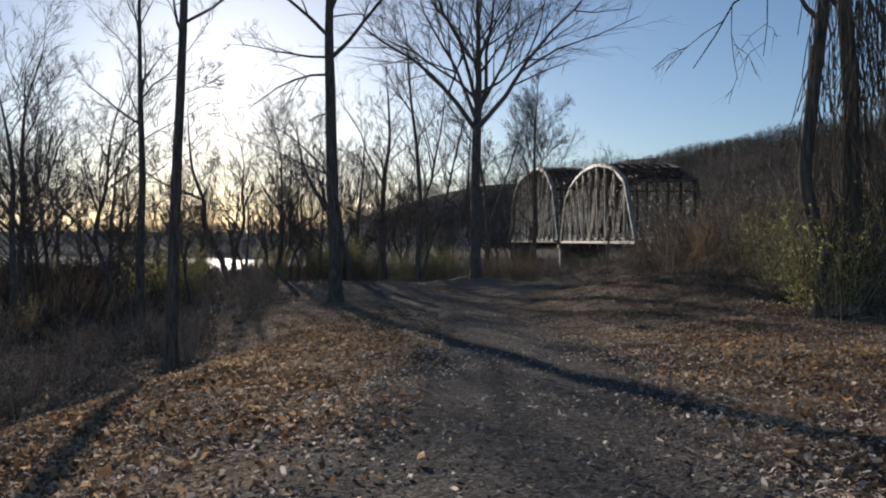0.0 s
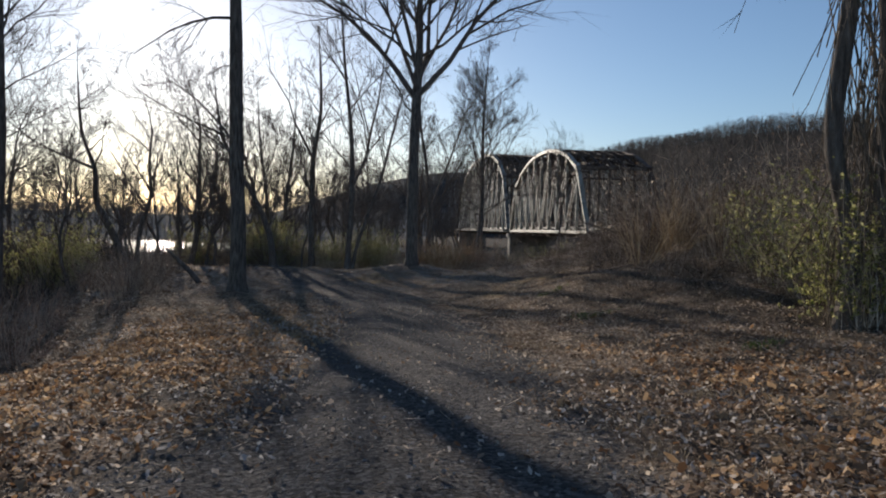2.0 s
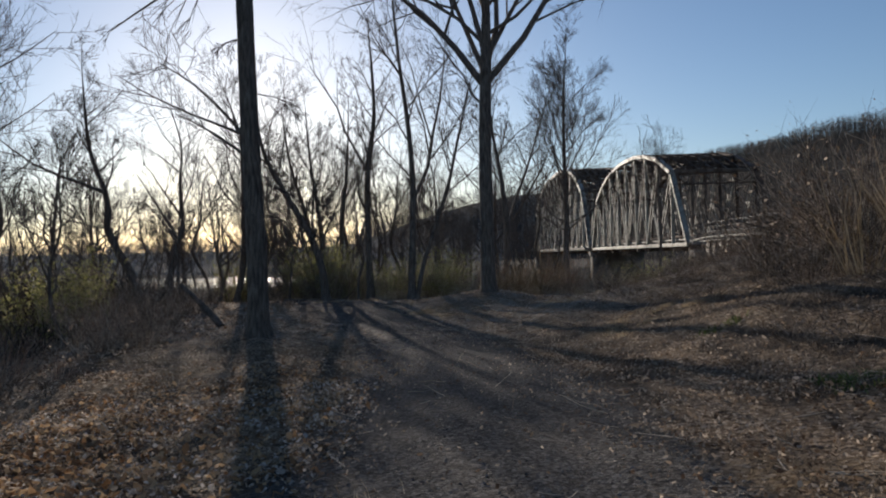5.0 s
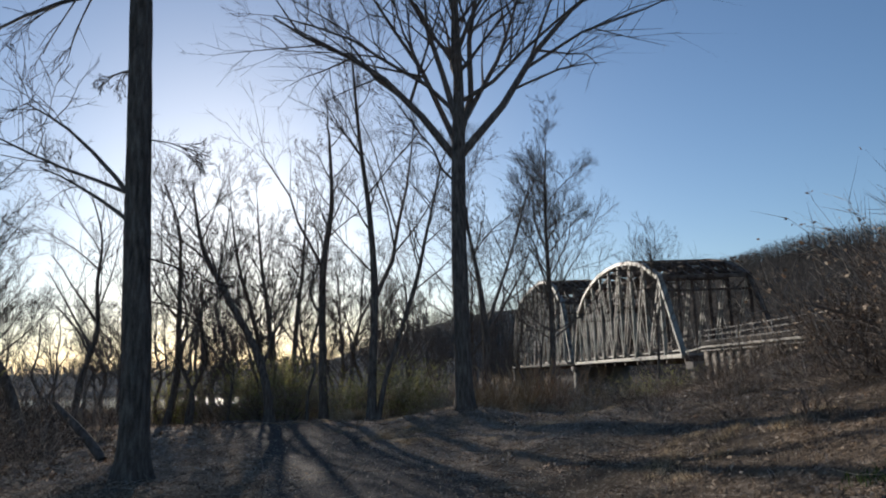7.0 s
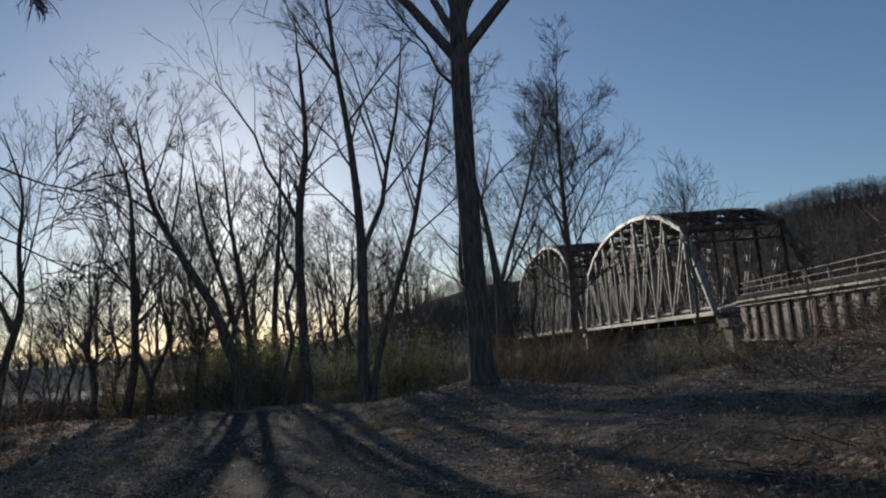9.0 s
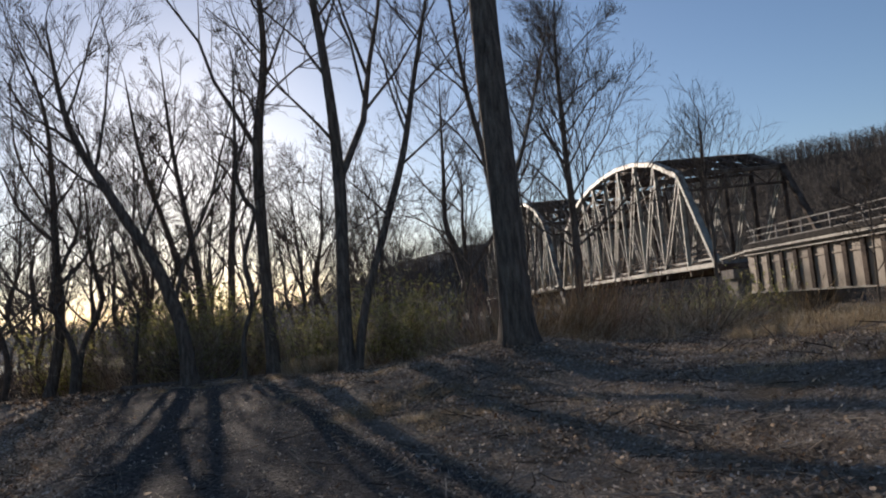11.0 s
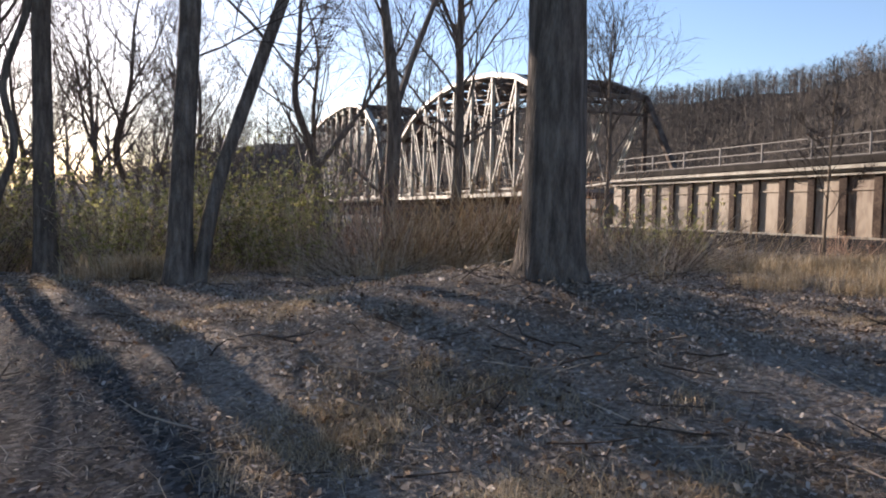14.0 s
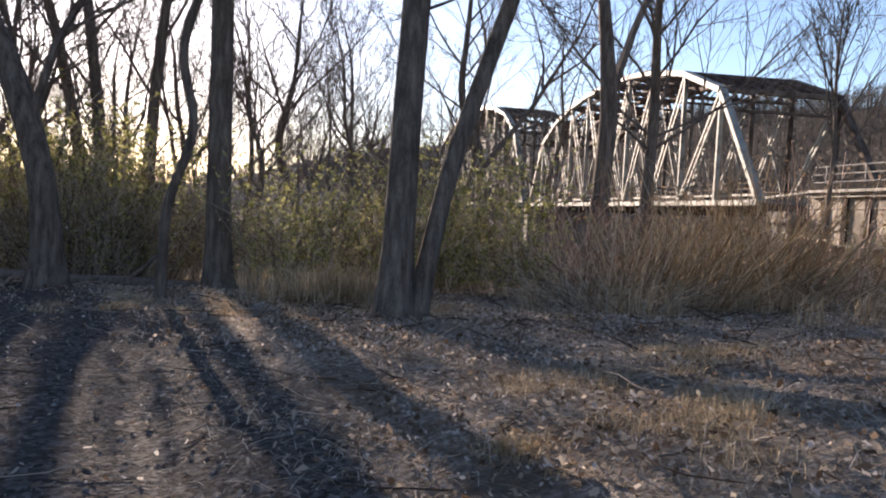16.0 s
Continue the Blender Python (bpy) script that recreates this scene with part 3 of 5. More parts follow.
def hero_tree(x, y, seed, trunk_pts, radii, limbs, label, kids=(6, 5, 4), last=4, roots=0.6, mat=M_BARK, wig=0.13, extra=(), fill=6):
    """A tree with a given trunk and given limbs (height, compass, rise, length, radius, droop)."""
    rng = random.Random(seed)
    t = tree_at(x, y, label)
    s = Shape()
    at = trunk_path(trunk_pts, s, radii, roots=roots)
    part("trunk", s, mat, t, smooth=True)
    for pts2, rad2 in extra:
        s = Shape()
        at2 = trunk_path(pts2, s, rad2, sides=10, roots=0)
        part("trunk", s, mat, t, smooth=True)
    for z, az, el, length, r, up in limbs:
        s = Shape()
        p, _ = at(z)
        grow(s, rng, p, compass(az, el), length, r, 1, last, (0,) + tuple(kids), wig, up)
        part("limb", s, M_TWIG if r < 0.03 else M_BARK2, t, smooth=False)
    tall = trunk_pts[-1][2]
    for k in range(fill):
        z = tall * (0.52 + 0.46 * (k + rng.random()) / fill)
        p, r = at(z)
        s = Shape()
        grow(s, rng, p, compass(rng.uniform(0, 360), rng.uniform(38, 62)), tall * 0.2 * (1.55 - z / tall), max(0.014, r * 0.5), 1, last, (0,) + tuple(kids), wig, 0.05)
        part("limb", s, M_BARK2, t)
    s = Shape()
    a, b = Vector(trunk_pts[-2]), Vector(trunk_pts[-1])
    grow(s, rng, b, (b - a).normalized(), min(2.6, 0.16 * b.z), radii[-1], 1, last, (0,) + tuple(kids), wig, 0.05)
    part("leader", s, M_BARK2, t)
    return t


# the tall straight tree beside the lane
hero_tree(-4.35, 29.4, 11, [(0, 0, 0), (0.02, 0, 2), (-0.08, 0.05, 5), (-0.18, 0.1, 8.5), (-0.2, 0.1, 12), (0.05, 0, 17), (0.1, 0, 21)], [0.27, 0.25, 0.235, 0.21, 0.16, 0.09, 0.04],
          [(3.3, 95, -12, 1.6, 0.018, -0.06), (4.1, 110, -8, 2.2, 0.022, -0.08), (4.6, 268, 52, 2.4, 0.05, -0.1), (5.0, 262, 60, 3.6, 0.055, -0.14), (5.2, 280, 25, 4.2, 0.045, -0.02), (6.3, 90, 5, 1.4, 0.018, -0.12),
           (7.7, 280, 30, 0.9, 0.03, -0.3), (9.3, 262, 12, 3.6, 0.06, -0.14), (10.0, 275, 20, 4.0, 0.06, -0.09), (9.9, 84, 44, 5.5, 0.10, 0.05), (10.8, 250, 48, 5.0, 0.09, 0.0), (11.6, 70, 20, 2.6, 0.04, -0.1),
           (12.5, 330, 40, 4.5, 0.07, 0.02), (13.5, 120, 45, 4.0, 0.06, 0.02), (15, 230, 45, 4.0, 0.05, 0.03), (16.5, 30, 50, 3.5, 0.045, 0.03), (18, 180, 55, 3.0, 0.035, 0.03)],
          "tall straight bare tree with grey furrowed bark beside the lane", kids=(7, 5, 3))
# the big spreading tree on the mound
hero_tree(1.7, 38.0, 12, [(0, 0, 0), (0.0, 0.05, 2.5), (0.02, 0.3, 5), (0.1, 0.7, 8.2), (0.2, 0.9, 11), (0.15, 0.9, 15), (0.3, 1.0, 20)], [0.265, 0.245, 0.235, 0.225, 0.15, 0.09, 0.035],
          [(7.8, 268, 68, 9.5, 0.15, -0.03), (8.3, 285, 66, 9.0, 0.12, 0.0), (7.0, 258, 35, 3.6, 0.05, 0.06), (7.9, 84, 50, 11.5, 0.15, -0.035), (8.4, 70, 68, 9.5, 0.13, 0.0), (8.8, 55, 60, 8.0, 0.11, 0.02),
           (9.0, 300, 70, 9.0, 0.12, 0.02), (9.8, 95, 40, 6.5, 0.08, 0.0), (9.4, 262, 52, 7.0, 0.085, -0.01), (10.0, 190, 55, 6.0, 0.08, 0.02), (10.6, 20, 60, 6.5, 0.085, 0.03), (11.2, 255, 64, 6.5, 0.08, 0.03),
           (11.6, 105, 62, 6.5, 0.08, 0.03), (12.6, 330, 62, 5.0, 0.06, 0.03), (13.4, 150, 60, 5.0, 0.055, 0.03), (14.5, 60, 60, 4.5, 0.05, 0.03), (16, 220, 60, 4.0, 0.04, 0.03)],
          "big spreading bare tree with furrowed bark on a leafy mound", kids=(10, 6, 4), roots=0.4, wig=0.17)
# two stems from one foot
hero_tree(-1.5, 42.7, 13, [(0, 0, 0), (0.05, 0.2, 2), (0.15, 0.5, 4.6), (0.0, 0.7, 7.5), (-0.4, 0.9, 11), (-0.7, 1, 15)], [0.165, 0.15, 0.14, 0.105, 0.07, 0.03],
          [(4.5, 75, 66, 8.5, 0.10, 0.04), (5.4, 250, 40, 4.0, 0.04, 0.05), (7, 290, 45, 4.0, 0.045, 0.05), (8.5, 100, 45, 4.0, 0.04, 0.05), (10, 220, 50, 4, 0.04, 0.05), (12, 40, 55, 3, 0.03, 0.05), (3.2, 110, 12, 2.4, 0.018, 0.06)],
          "bare two-stemmed tree at the edge of the thicket", kids=(6, 5, 3))
hero_tree(-1.3, 42.75, 14, [(0, 0, 0), (0.32, 0.2, 1.6), (0.85, 0.5, 3.2), (1.45, 0.8, 5.0), (1.9, 1.2, 7.0), (2.6, 1.5, 10)], [0.105, 0.095, 0.09, 0.08, 0.06, 0.025],
          [(3.6, 300, 45, 2.5, 0.03, 0.05), (4.8, 95, 35, 3.2, 0.035, 0.05), (5.6, 330, 60, 3.5, 0.04, 0.05), (6.6, 80, 45, 3.0, 0.03, 0.05), (8, 250, 50, 2.6, 0.025, 0.05), (9, 60, 50, 2.4, 0.02, 0.05)],
          "slender leaning bare tree against a two-stemmed one", kids=(6, 5, 3), roots=0.3)
# straight one with a fork, left of it
hero_tree(-3.7, 45.9, 15, [(0, 0, 0), (-0.05, 0.1, 3), (0.0, 0.1, 6.3), (0.35, 0.1, 9), (0.25, 0.2, 12)], [0.18, 0.15, 0.14, 0.09, 0.05],
          [(6.2, 285, 60, 6.0, 0.08, 0.06), (7.5, 80, 50, 3.4, 0.04, 0.06), (8.8, 270, 45, 3, 0.035, 0.06), (10, 60, 50, 3, 0.03, 0.06)], "straight bare tree forking above the thicket", kids=(6, 5, 3))
# forked ones behind the thicket
hero_tree(2.9, 49.4, 16, [(0, 0, 0), (0.1, 0, 2.2), (0.15, 0, 4.0), (-0.1, 0.1, 6.5), (-0.5, 0.2, 9), (-0.8, 0.2, 13)], [0.2, 0.18, 0.17, 0.1, 0.075, 0.03],
          [(3.9, 82, 66, 8.0, 0.10, 0.03), (6, 270, 45, 4, 0.04, 0.05), (7.5, 80, 45, 4, 0.04, 0.05), (9, 240, 50, 3.5, 0.035, 0.05), (11, 60, 50, 3, 0.03, 0.05)], "forked bare tree wrapped with dry vines at its foot", kids=(7, 5, 3))
hero_tree(2.9, 61.0, 17, [(0, 0, 0), (0, 0, 2.5), (-0.2, 0, 4.5), (-0.9, 0, 6.5), (-0.8, 0, 9), (-0.6, 0, 13)], [0.22, 0.2, 0.17, 0.13, 0.09, 0.03],
          [(3.9, 88, 38, 7.5, 0.13, 0.08), (6, 265, 30, 4, 0.045, 0.06), (7.5, 270, 50, 4, 0.05, 0.05), (9, 90, 50, 4, 0.045, 0.05), (11, 260, 55, 3, 0.03, 0.05)], "bare tree with a curved double fork", kids=(6, 5, 3))
hero_tree(7.0, 56.5, 18, [(0, 0, 0), (0, 0, 3), (0.1, 0, 6), (0.05, 0, 9), (0.1, 0, 13), (0.3, 0, 16)], [0.2, 0.18, 0.16, 0.12, 0.07, 0.02],
          [(4.6 + 0.42 * k, (k * 137) % 360, 40 + (k * 29) % 26, 6.0 - 0.15 * k, 0.062 - 0.0015 * k, 0.05) for k in range(22)] + [(5.0, 268, 22, 4.6, 0.05, 0.07), (5.4, 86, 20, 5.0, 0.05, 0.07)],
          "dense-twigged bare tree standing before the bridge", kids=(10, 6, 4))
hero_tree(12.6, 56.0, 19, [(0, 0, 0), (0, 0, 3), (0.1, 0, 5.5), (0.0, 0, 8), (0.1, 0, 10.3)], [0.09, 0.08, 0.065, 0.045, 0.015],
          [(5.0 + 0.36 * k, (70 + k * 151) % 360, 52 + (k * 17) % 20, 4.2 - 0.18 * k, 0.036 - 0.0012 * k, 0.04) for k in range(13)], "thin bare sapling standing against the bridge", last=3, kids=(8, 5), roots=0.2)
hero_tree(13.2, 46.6, 20, [(0, 0, 0), (0.05, 0, 1.6), (0.1, 0, 3), (0.15, 0, 4.6)], [0.035, 0.03, 0.022, 0.008],
          [(1.4, 90, 55, 1.6, 0.014, 0.05), (1.9, 270, 50, 1.5, 0.012, 0.05), (2.4, 60, 55, 1.4, 0.012, 0.05), (2.9, 250, 55, 1.2, 0.01, 0.05), (3.3, 100, 55, 1.0, 0.008, 0.05)], "pale bare sapling beside the girder span", kids=(5, 4, 3), roots=0.1, mat=M_VINE)
# trees at the start, left of the lane
hero_tree(-6.4, 17.2, 21, [(0, 0, 0), (0.05, 0, 2), (0.1, 0.1, 4.5), (0.22, 0.1, 7), (0.3, 0.2, 10), (0.35, 0.3, 15)], [0.15, 0.13, 0.12, 0.1, 0.08, 0.04],
          [(8.5, 80, 40, 4, 0.04, 0.02), (9.5, 270, 40, 4, 0.045, 0.03), (11, 120, 45, 4, 0.04, 0.04), (12, 300, 50, 4, 0.04, 0.04), (13, 30, 50, 3, 0.03, 0.04), (6.8, 95, 15, 1.4, 0.012, 0.0)], "slim bare tree leaning slightly over the slope", kids=(6, 5, 3))
hero_tree(-12.4, 30.0, 22, [(0, 0, 0), (0, 0, 3), (0.1, 0, 6), (0.05, 0, 9), (0.0, 0, 15)], [0.18, 0.16, 0.14, 0.11, 0.04],
          [(5.0, 80, 5, 2.2, 0.02, 0.04), (6.2, 85, 30, 3, 0.03, 0.05), (7, 270, 40, 3, 0.035, 0.05), (7.8, 80, 40, 3.2, 0.035, 0.05), (8.6, 275, 50, 3.4, 0.035, 0.05), (9.5, 90, 45, 4, 0.04, 0.05), (11, 260, 55, 3.5, 0.03, 0.05), (12.5, 60, 55, 3, 0.03, 0.05)], "upright bare tree among brush below the lane", kids=(7, 5, 3))
hero_tree(-10.9, 37.7, 23, [(0, 0, 0), (-0.5, 0, 1.6), (-1.3, 0, 3.2), (-1.4, 0, 4.6), (-2.0, 0, 6.4), (-2.2, 0, 9)], [0.16, 0.15, 0.13, 0.1, 0.07, 0.02],
          [(4.7, 262, 12, 4.2, 0.075, 0.07), (3.4, 268, 8, 3.2, 0.04, 0.03), (2.9, 70, 55, 1.6, 0.03, 0.02), (6, 300, 50, 2.5, 0.03, 0.05), (7.2, 60, 50, 2, 0.025, 0.05)], "crooked leaning bare tree with a long side limb", kids=(6, 5, 3))
# vine-hung pair by the bushes
VINE_A = hero_tree(7.75, 15.0, 24, [(0, 0, 0), (-0.05, 0, 1.5), (-0.35, 0, 3), (-0.2, 0, 4.6), (0.05, 0, 7), (0.2, 0, 11)], [0.16, 0.14, 0.13, 0.125, 0.11, 0.06],
                   [(7.1, 270, 8, 3.9, 0.04, -0.3), (7.0, 262, 35, 1.5, 0.018, -0.1), (7.5, 250, 50, 4, 0.05, 0.04), (8.5, 90, 50, 4, 0.05, 0.04), (9.5, 200, 55, 3, 0.04, 0.04)], "dark crooked tree hung with dead vines", kids=(3, 3, 2))
VINE_B = hero_tree(8.75, 15.6, 25, [(0, 0, 0), (-0.05, 0, 2), (-0.1, 0, 4.6), (-0.3, 0, 8), (-0.2, 0, 12)], [0.2, 0.17, 0.16, 0.13, 0.07],
                   [(7.5, 280, 50, 4, 0.05, 0.04), (8.5, 90, 50, 4, 0.05, 0.04), (9.5, 160, 55, 3, 0.04, 0.04)], "thick tree smothered in hanging dead vines", kids=(6, 4, 3))

# leaning one, a cluster of stems and a wriggling thin stem where the lane bends away
hero_tree(-5.8, 45.6, 26, [(0, 0, 0), (-0.15, 0.1, 1.6), (-0.8, 0.3, 3.4), (-1.9, 0.5, 5.3), (-3.0, 0.7, 7.4), (-3.5, 0.8, 10.2)], [0.2, 0.17, 0.15, 0.13, 0.09, 0.02],
          [(2.2, 75, 72, 5.5, 0.07, 0.05), (4.0, 100, 60, 4.0, 0.05, 0.06), (5.4, 285, 35, 4.0, 0.05, 0.06), (6.0, 60, 62, 4.5, 0.05, 0.05), (6.8, 300, 30, 3.5, 0.04, 0.07), (7.6, 80, 60, 3.5, 0.04, 0.05), (8.6, 270, 45, 2.5, 0.03, 0.05)], "bare tree leaning far out over the scrub", kids=(7, 6, 3))
for dx, dy, top, seed in ((0, 0, -0.7, 27), (0.7, 0.3, 0.5, 28), (-0.5, 0.6, -1.4, 29)):
    hero_tree(-6.9 + dx, 51.6 + dy, seed, [(0, 0, 0), (top * 0.15, 0, 2.5), (top * 0.5, 0, 5), (top * 1.1, 0, 8), (top * 1.4, 0, 11)], [0.14, 0.125, 0.11, 0.07, 0.02],
              [(3.8, 260, 55, 3.5, 0.04, 0.05), (5.0, 90, 55, 3.5, 0.04, 0.05), (6.0, 200, 50, 3.2, 0.035, 0.05), (7.0, 280, 55, 3, 0.03, 0.05), (8.2, 70, 55, 2.6, 0.03, 0.05)], "bare tree in a close cluster of stems", kids=(6, 5, 3), roots=0.3)
hero_tree(-4.0, 43.9, 30, [(0, 0, 0), (0.05, 0, 1.1), (0.3, 0, 2.0), (0.18, 0, 2.9), (0.5, 0, 4.0), (0.3, 0, 4.4), (0.15, 0, 5.1), (0.45, 0, 6.2), (0.3, 0, 7.6)], [0.06, 0.052, 0.05, 0.048, 0.05, 0.05, 0.04, 0.03, 0.012],
          [(4.3, 95, 8, 1.6, 0.016, 0.02), (5.6, 250, 50, 1.6, 0.015, 0.05), (6.5, 80, 50, 1.4, 0.012, 0.05)], "thin wriggling bare stem at the lane's edge", kids=(4, 4, 3), roots=0.2)


# ---- joined growth, stones and litter ----
def mesh_of(name, verts, tris, mat):
    """A triangle mesh straight from arrays."""
    me = bpy.data.meshes.new(name)
    nv, nt = len(verts), len(tris)
    me.vertices.add(nv)
    me.vertices.foreach_set("co", np.asarray(verts, np.float32).reshape(-1))
    me.loops.add(nt * 3)
    me.loops.foreach_set("vertex_index", np.asarray(tris, np.int32).reshape(-1))
    me.polygons.add(nt)
    me.polygons.foreach_set("loop_start", np.arange(0, nt * 3, 3, dtype=np.int32))
    me.update(calc_edges=True)
    me.validate()
    me.materials.append(mat)
    return me


def arrays(sh):
    v = np.array([tuple(p) for p in sh.v], float)
    t = []
    for f in sh.f:
        for k in range(1, len(f) - 1):
            t.append((f[0], f[k], f[k + 1]))
    return v, np.array(t, int)


def strewn(name, kinds, places, mat, rng):
    """Many small copies of a few shapes, joined into one mesh; places: rows x, y, z, turn, size, tall."""
    vs, ts, base = [], [], 0
    for x, y, z, turn, size, tall in places:
        v, t = kinds[rng.randrange(len(kinds))]
        c, s = math.cos(turn), math.sin(turn)
        w = np.empty_like(v)
        w[:, 0] = (v[:, 0] * c - v[:, 1] * s) * size + x
        w[:, 1] = (v[:, 0] * s + v[:, 1] * c) * size + y
        w[:, 2] = v[:, 2] * tall + z
        vs.append(w), ts.append(t + base)
        base += len(v)
    return new(name, mesh_of(name, np.concatenate(vs), np.concatenate(ts), mat))


# ---- woods: a few bare trees, repeated ----
def wood_tree(seed, tall, r, forks, label):
    rng = random.Random(seed)
    t = thing("tree", (0, 0, 0), label, "tree", "bare trees of the woods")
    sway = [0.0, 0.0]
    pts = [(0, 0, 0)]
    for i in range(1, 6):
        sway = [sway[0] + rng.gauss(0, 0.028 * tall), sway[1] + rng.gauss(0, 0.028 * tall)]
        pts.append((sway[0], sway[1], tall * 0.85 * i / 5))
    s = Shape()
    at = trunk_path(pts, s, [r, r * 0.9, r * 0.72, r * 0.5, r * 0.3, r * 0.12], sides=8, roots=0.3)
    part("trunk", s, M_BARK, t, smooth=True)
    s = Shape()
    for k in range(forks):
        z = tall * (0.22 + 0.58 * (k + rng.random()) / forks)
        p, rr = at(z)
        grow(s, rng, p, compass(rng.uniform(0, 360), rng.uniform(30, 62)), tall * rng.uniform(0.24, 0.42) * (1.2 - 0.6 * z / tall), rr * rng.uniform(0.4, 0.7), 1, 4, (0, 6, 5, 3), 0.16, 0.07, (25, 52), 0.007)
    part("crown", s, M_BARK2, t)
    return t


WOOD = [wood_tree(100 + i, h, r, n, lab) for i, (h, r, n, lab) in enumerate([
    (12, 0.13, 11, "slender bare tree of the river woods"), (14, 0.17, 12, "bare tree with a spreading twiggy crown"), (10, 0.10, 10, "small bare tree among brush"),
    (15, 0.19, 11, "tall bare tree of the river woods"), (9, 0.09, 12, "bushy bare young tree in the woods"), (13, 0.14, 12, "crooked bare tree of the river woods")])]
wr = random.Random(5)
spots = []


def free_spot(x, y, gap):
    return all((x - a) ** 2 + (y - b) ** 2 > gap * gap for a, b in spots)


def plant(n, x0, x1, y0, y1, gap, size):
    made = 0
    for _ in range(n * 30):
        if made >= n:
            return
        x, y = wr.uniform(x0, x1), wr.uniform(y0, y1)
        if abs(float(road_offset(x, y))) < 3.2 or not free_spot(x, y, gap) or float(river(np.array(x), np.array(y))) < 1.05:
            continue
        if abs(x + 0.296 * (y - 36)) < 2.6 and wr.random() < 0.6:
            continue
        if -9.5 < x < -2.5 and y < 57:
            continue
        if -1 < x - 1.5 < 0.5 * (y - 30) and y < 62:
            continue
        spots.append((x, y))
        src = WOOD[wr.randrange(len(WOOD))]
        k = wr.uniform(*size)
        copy_thing(src, pose(x, y, ground_z(x, y) - 0.1, wr.uniform(-4, 4), wr.uniform(-4, 4), wr.uniform(0, 360)) @ Matrix.Diagonal((k, k, k, 1)))
        made += 1


plant(28, -34, -11, 26, 60, 2.6, (0.6, 1.0))
plant(34, -30, 5, 54, 84, 2.3, (0.6, 0.9))
plant(30, -40, 12, 84, 112, 2.6, (0.8, 1.15))
for i, (x, y) in enumerate(((-8.2, 48.2), (-9.3, 46.8), (-7.2, 49.3), (-10.4, 49.5), (-8.8, 51.5), (-11.6, 47.6), (-9.9, 53.5), (-12.6, 52.2), (-6.0, 54.6), (-4.8, 56.0), (-13.5, 48.6), (-7.8, 55.5))):
    spots.append((x, y))
    k = wr.uniform(0.48, 0.7)
    copy_thing(WOOD[(i * 5 + 2) % 6], pose(x, y, ground_z(x, y) - 0.1, wr.uniform(-5, 5), wr.uniform(-5, 5), wr.uniform(0, 360)) @ Matrix.Diagonal((k, k, k, 1)))
plant(14, -70, -30, 30, 95, 4.0, (0.8, 1.2))
for i, (x, y) in enumerate(((-16.0, 27.0), (-18.5, 33.0), (-14.0, 31.5), (-7.5, 60.0), (-11.5, 50.0), (-3.2, 58.0), (6.0, 62.0))):
    spots.append((x, y))
    k = wr.uniform(0.75, 1.0)
    copy_thing(WOOD[(i * 2 + 1) % 6], pose(x, y, ground_z(x, y) - 0.1, 0, 0, wr.uniform(0, 360)) @ Matrix.Diagonal((k, k, k, 1)))
for i, t in enumerate(WOOD):
    x, y = ((-22, 40), (-13, 62), (-26, 48), (-2, 74), (-17, 45), (-6, 66))[i]
    t.location = (x, y, ground_z(x, y) - 0.1)


# ---- brush ----
def shrub_shape(seed, stems, tall, wide, twigs, thin, arch=0.0, lean=0.5):
    rng = random.Random(seed)
    s = Shape()
    for _ in range(stems):
        a = rng.uniform(0, 2 * math.pi)
        q = wide * math.sqrt(rng.random()) * 0.6
        p = Vector((q * math.cos(a), q * math.sin(a), -0.05))
        d = Vector((math.cos(a) * rng.uniform(0, lean), math.sin(a) * rng.uniform(0, lean), 1))
        length = tall * rng.uniform(0.55, 1.1)
        pts = path_of(p, d, length, 3, rng, 0.13, -arch)
        r = thin * rng.uniform(0.8, 1.6)
        s.tube(pts, [r, r * 0.85, r * 0.65, r * 0.35], 3)
        for _ in range(twigs):
            i = rng.randrange(0, 3)
            b = pts[i].lerp(pts[i + 1], rng.random())
            dd = turned((pts[i + 1] - pts[i]).normalized(), radians(rng.uniform(25, 65)), rng)
            s.spike(b, b + dd * (length * rng.uniform(0.12, 0.34)), r * 0.55)
    return s


def leaf_shape(shrub, seed, n, size):
    """Small leaves hung on a shrub's twigs."""
    rng = random.Random(seed)
    s = Shape()
    for _ in range(n):
        p = shrub.v[rng.randrange(len(shrub.v))]
        if p.z < 0.25:
            continue
        d = Vector((rng.gauss(0, 1), rng.gauss(0, 1), rng.gauss(-0.2, 0.6))).normalized()
        u = d.orthogonal().normalized()
        L = size * rng.uniform(0.6, 1.4)
        b = len(s.v)
        s.v += [p, p + d * L * 0.5 + u * L * 0.28, p + d * L, p + d * L * 0.5 - u * L * 0.28 + Vector((0, 0, 0.1 * L))]
        s.f += [(b, b + 1, b + 2), (b, b + 2, b + 3)]
    return s


def shrub_kind(name, seed, mat, label, category, group, leaves=0, leaf_mat=None, **kw):
    out = []
    for i in range(3):
        t = thing(name, (0, 0, 0), label, category, group)
        sh = shrub_shape(seed + i, **kw)
        tagged(part("tangle", sh, mat, t), kind="stuff")
        if leaves:
            tagged(part("foliage", leaf_shape(sh, seed + i, leaves, 0.055), leaf_mat, t), kind="stuff")
        out.append(t)
    return out


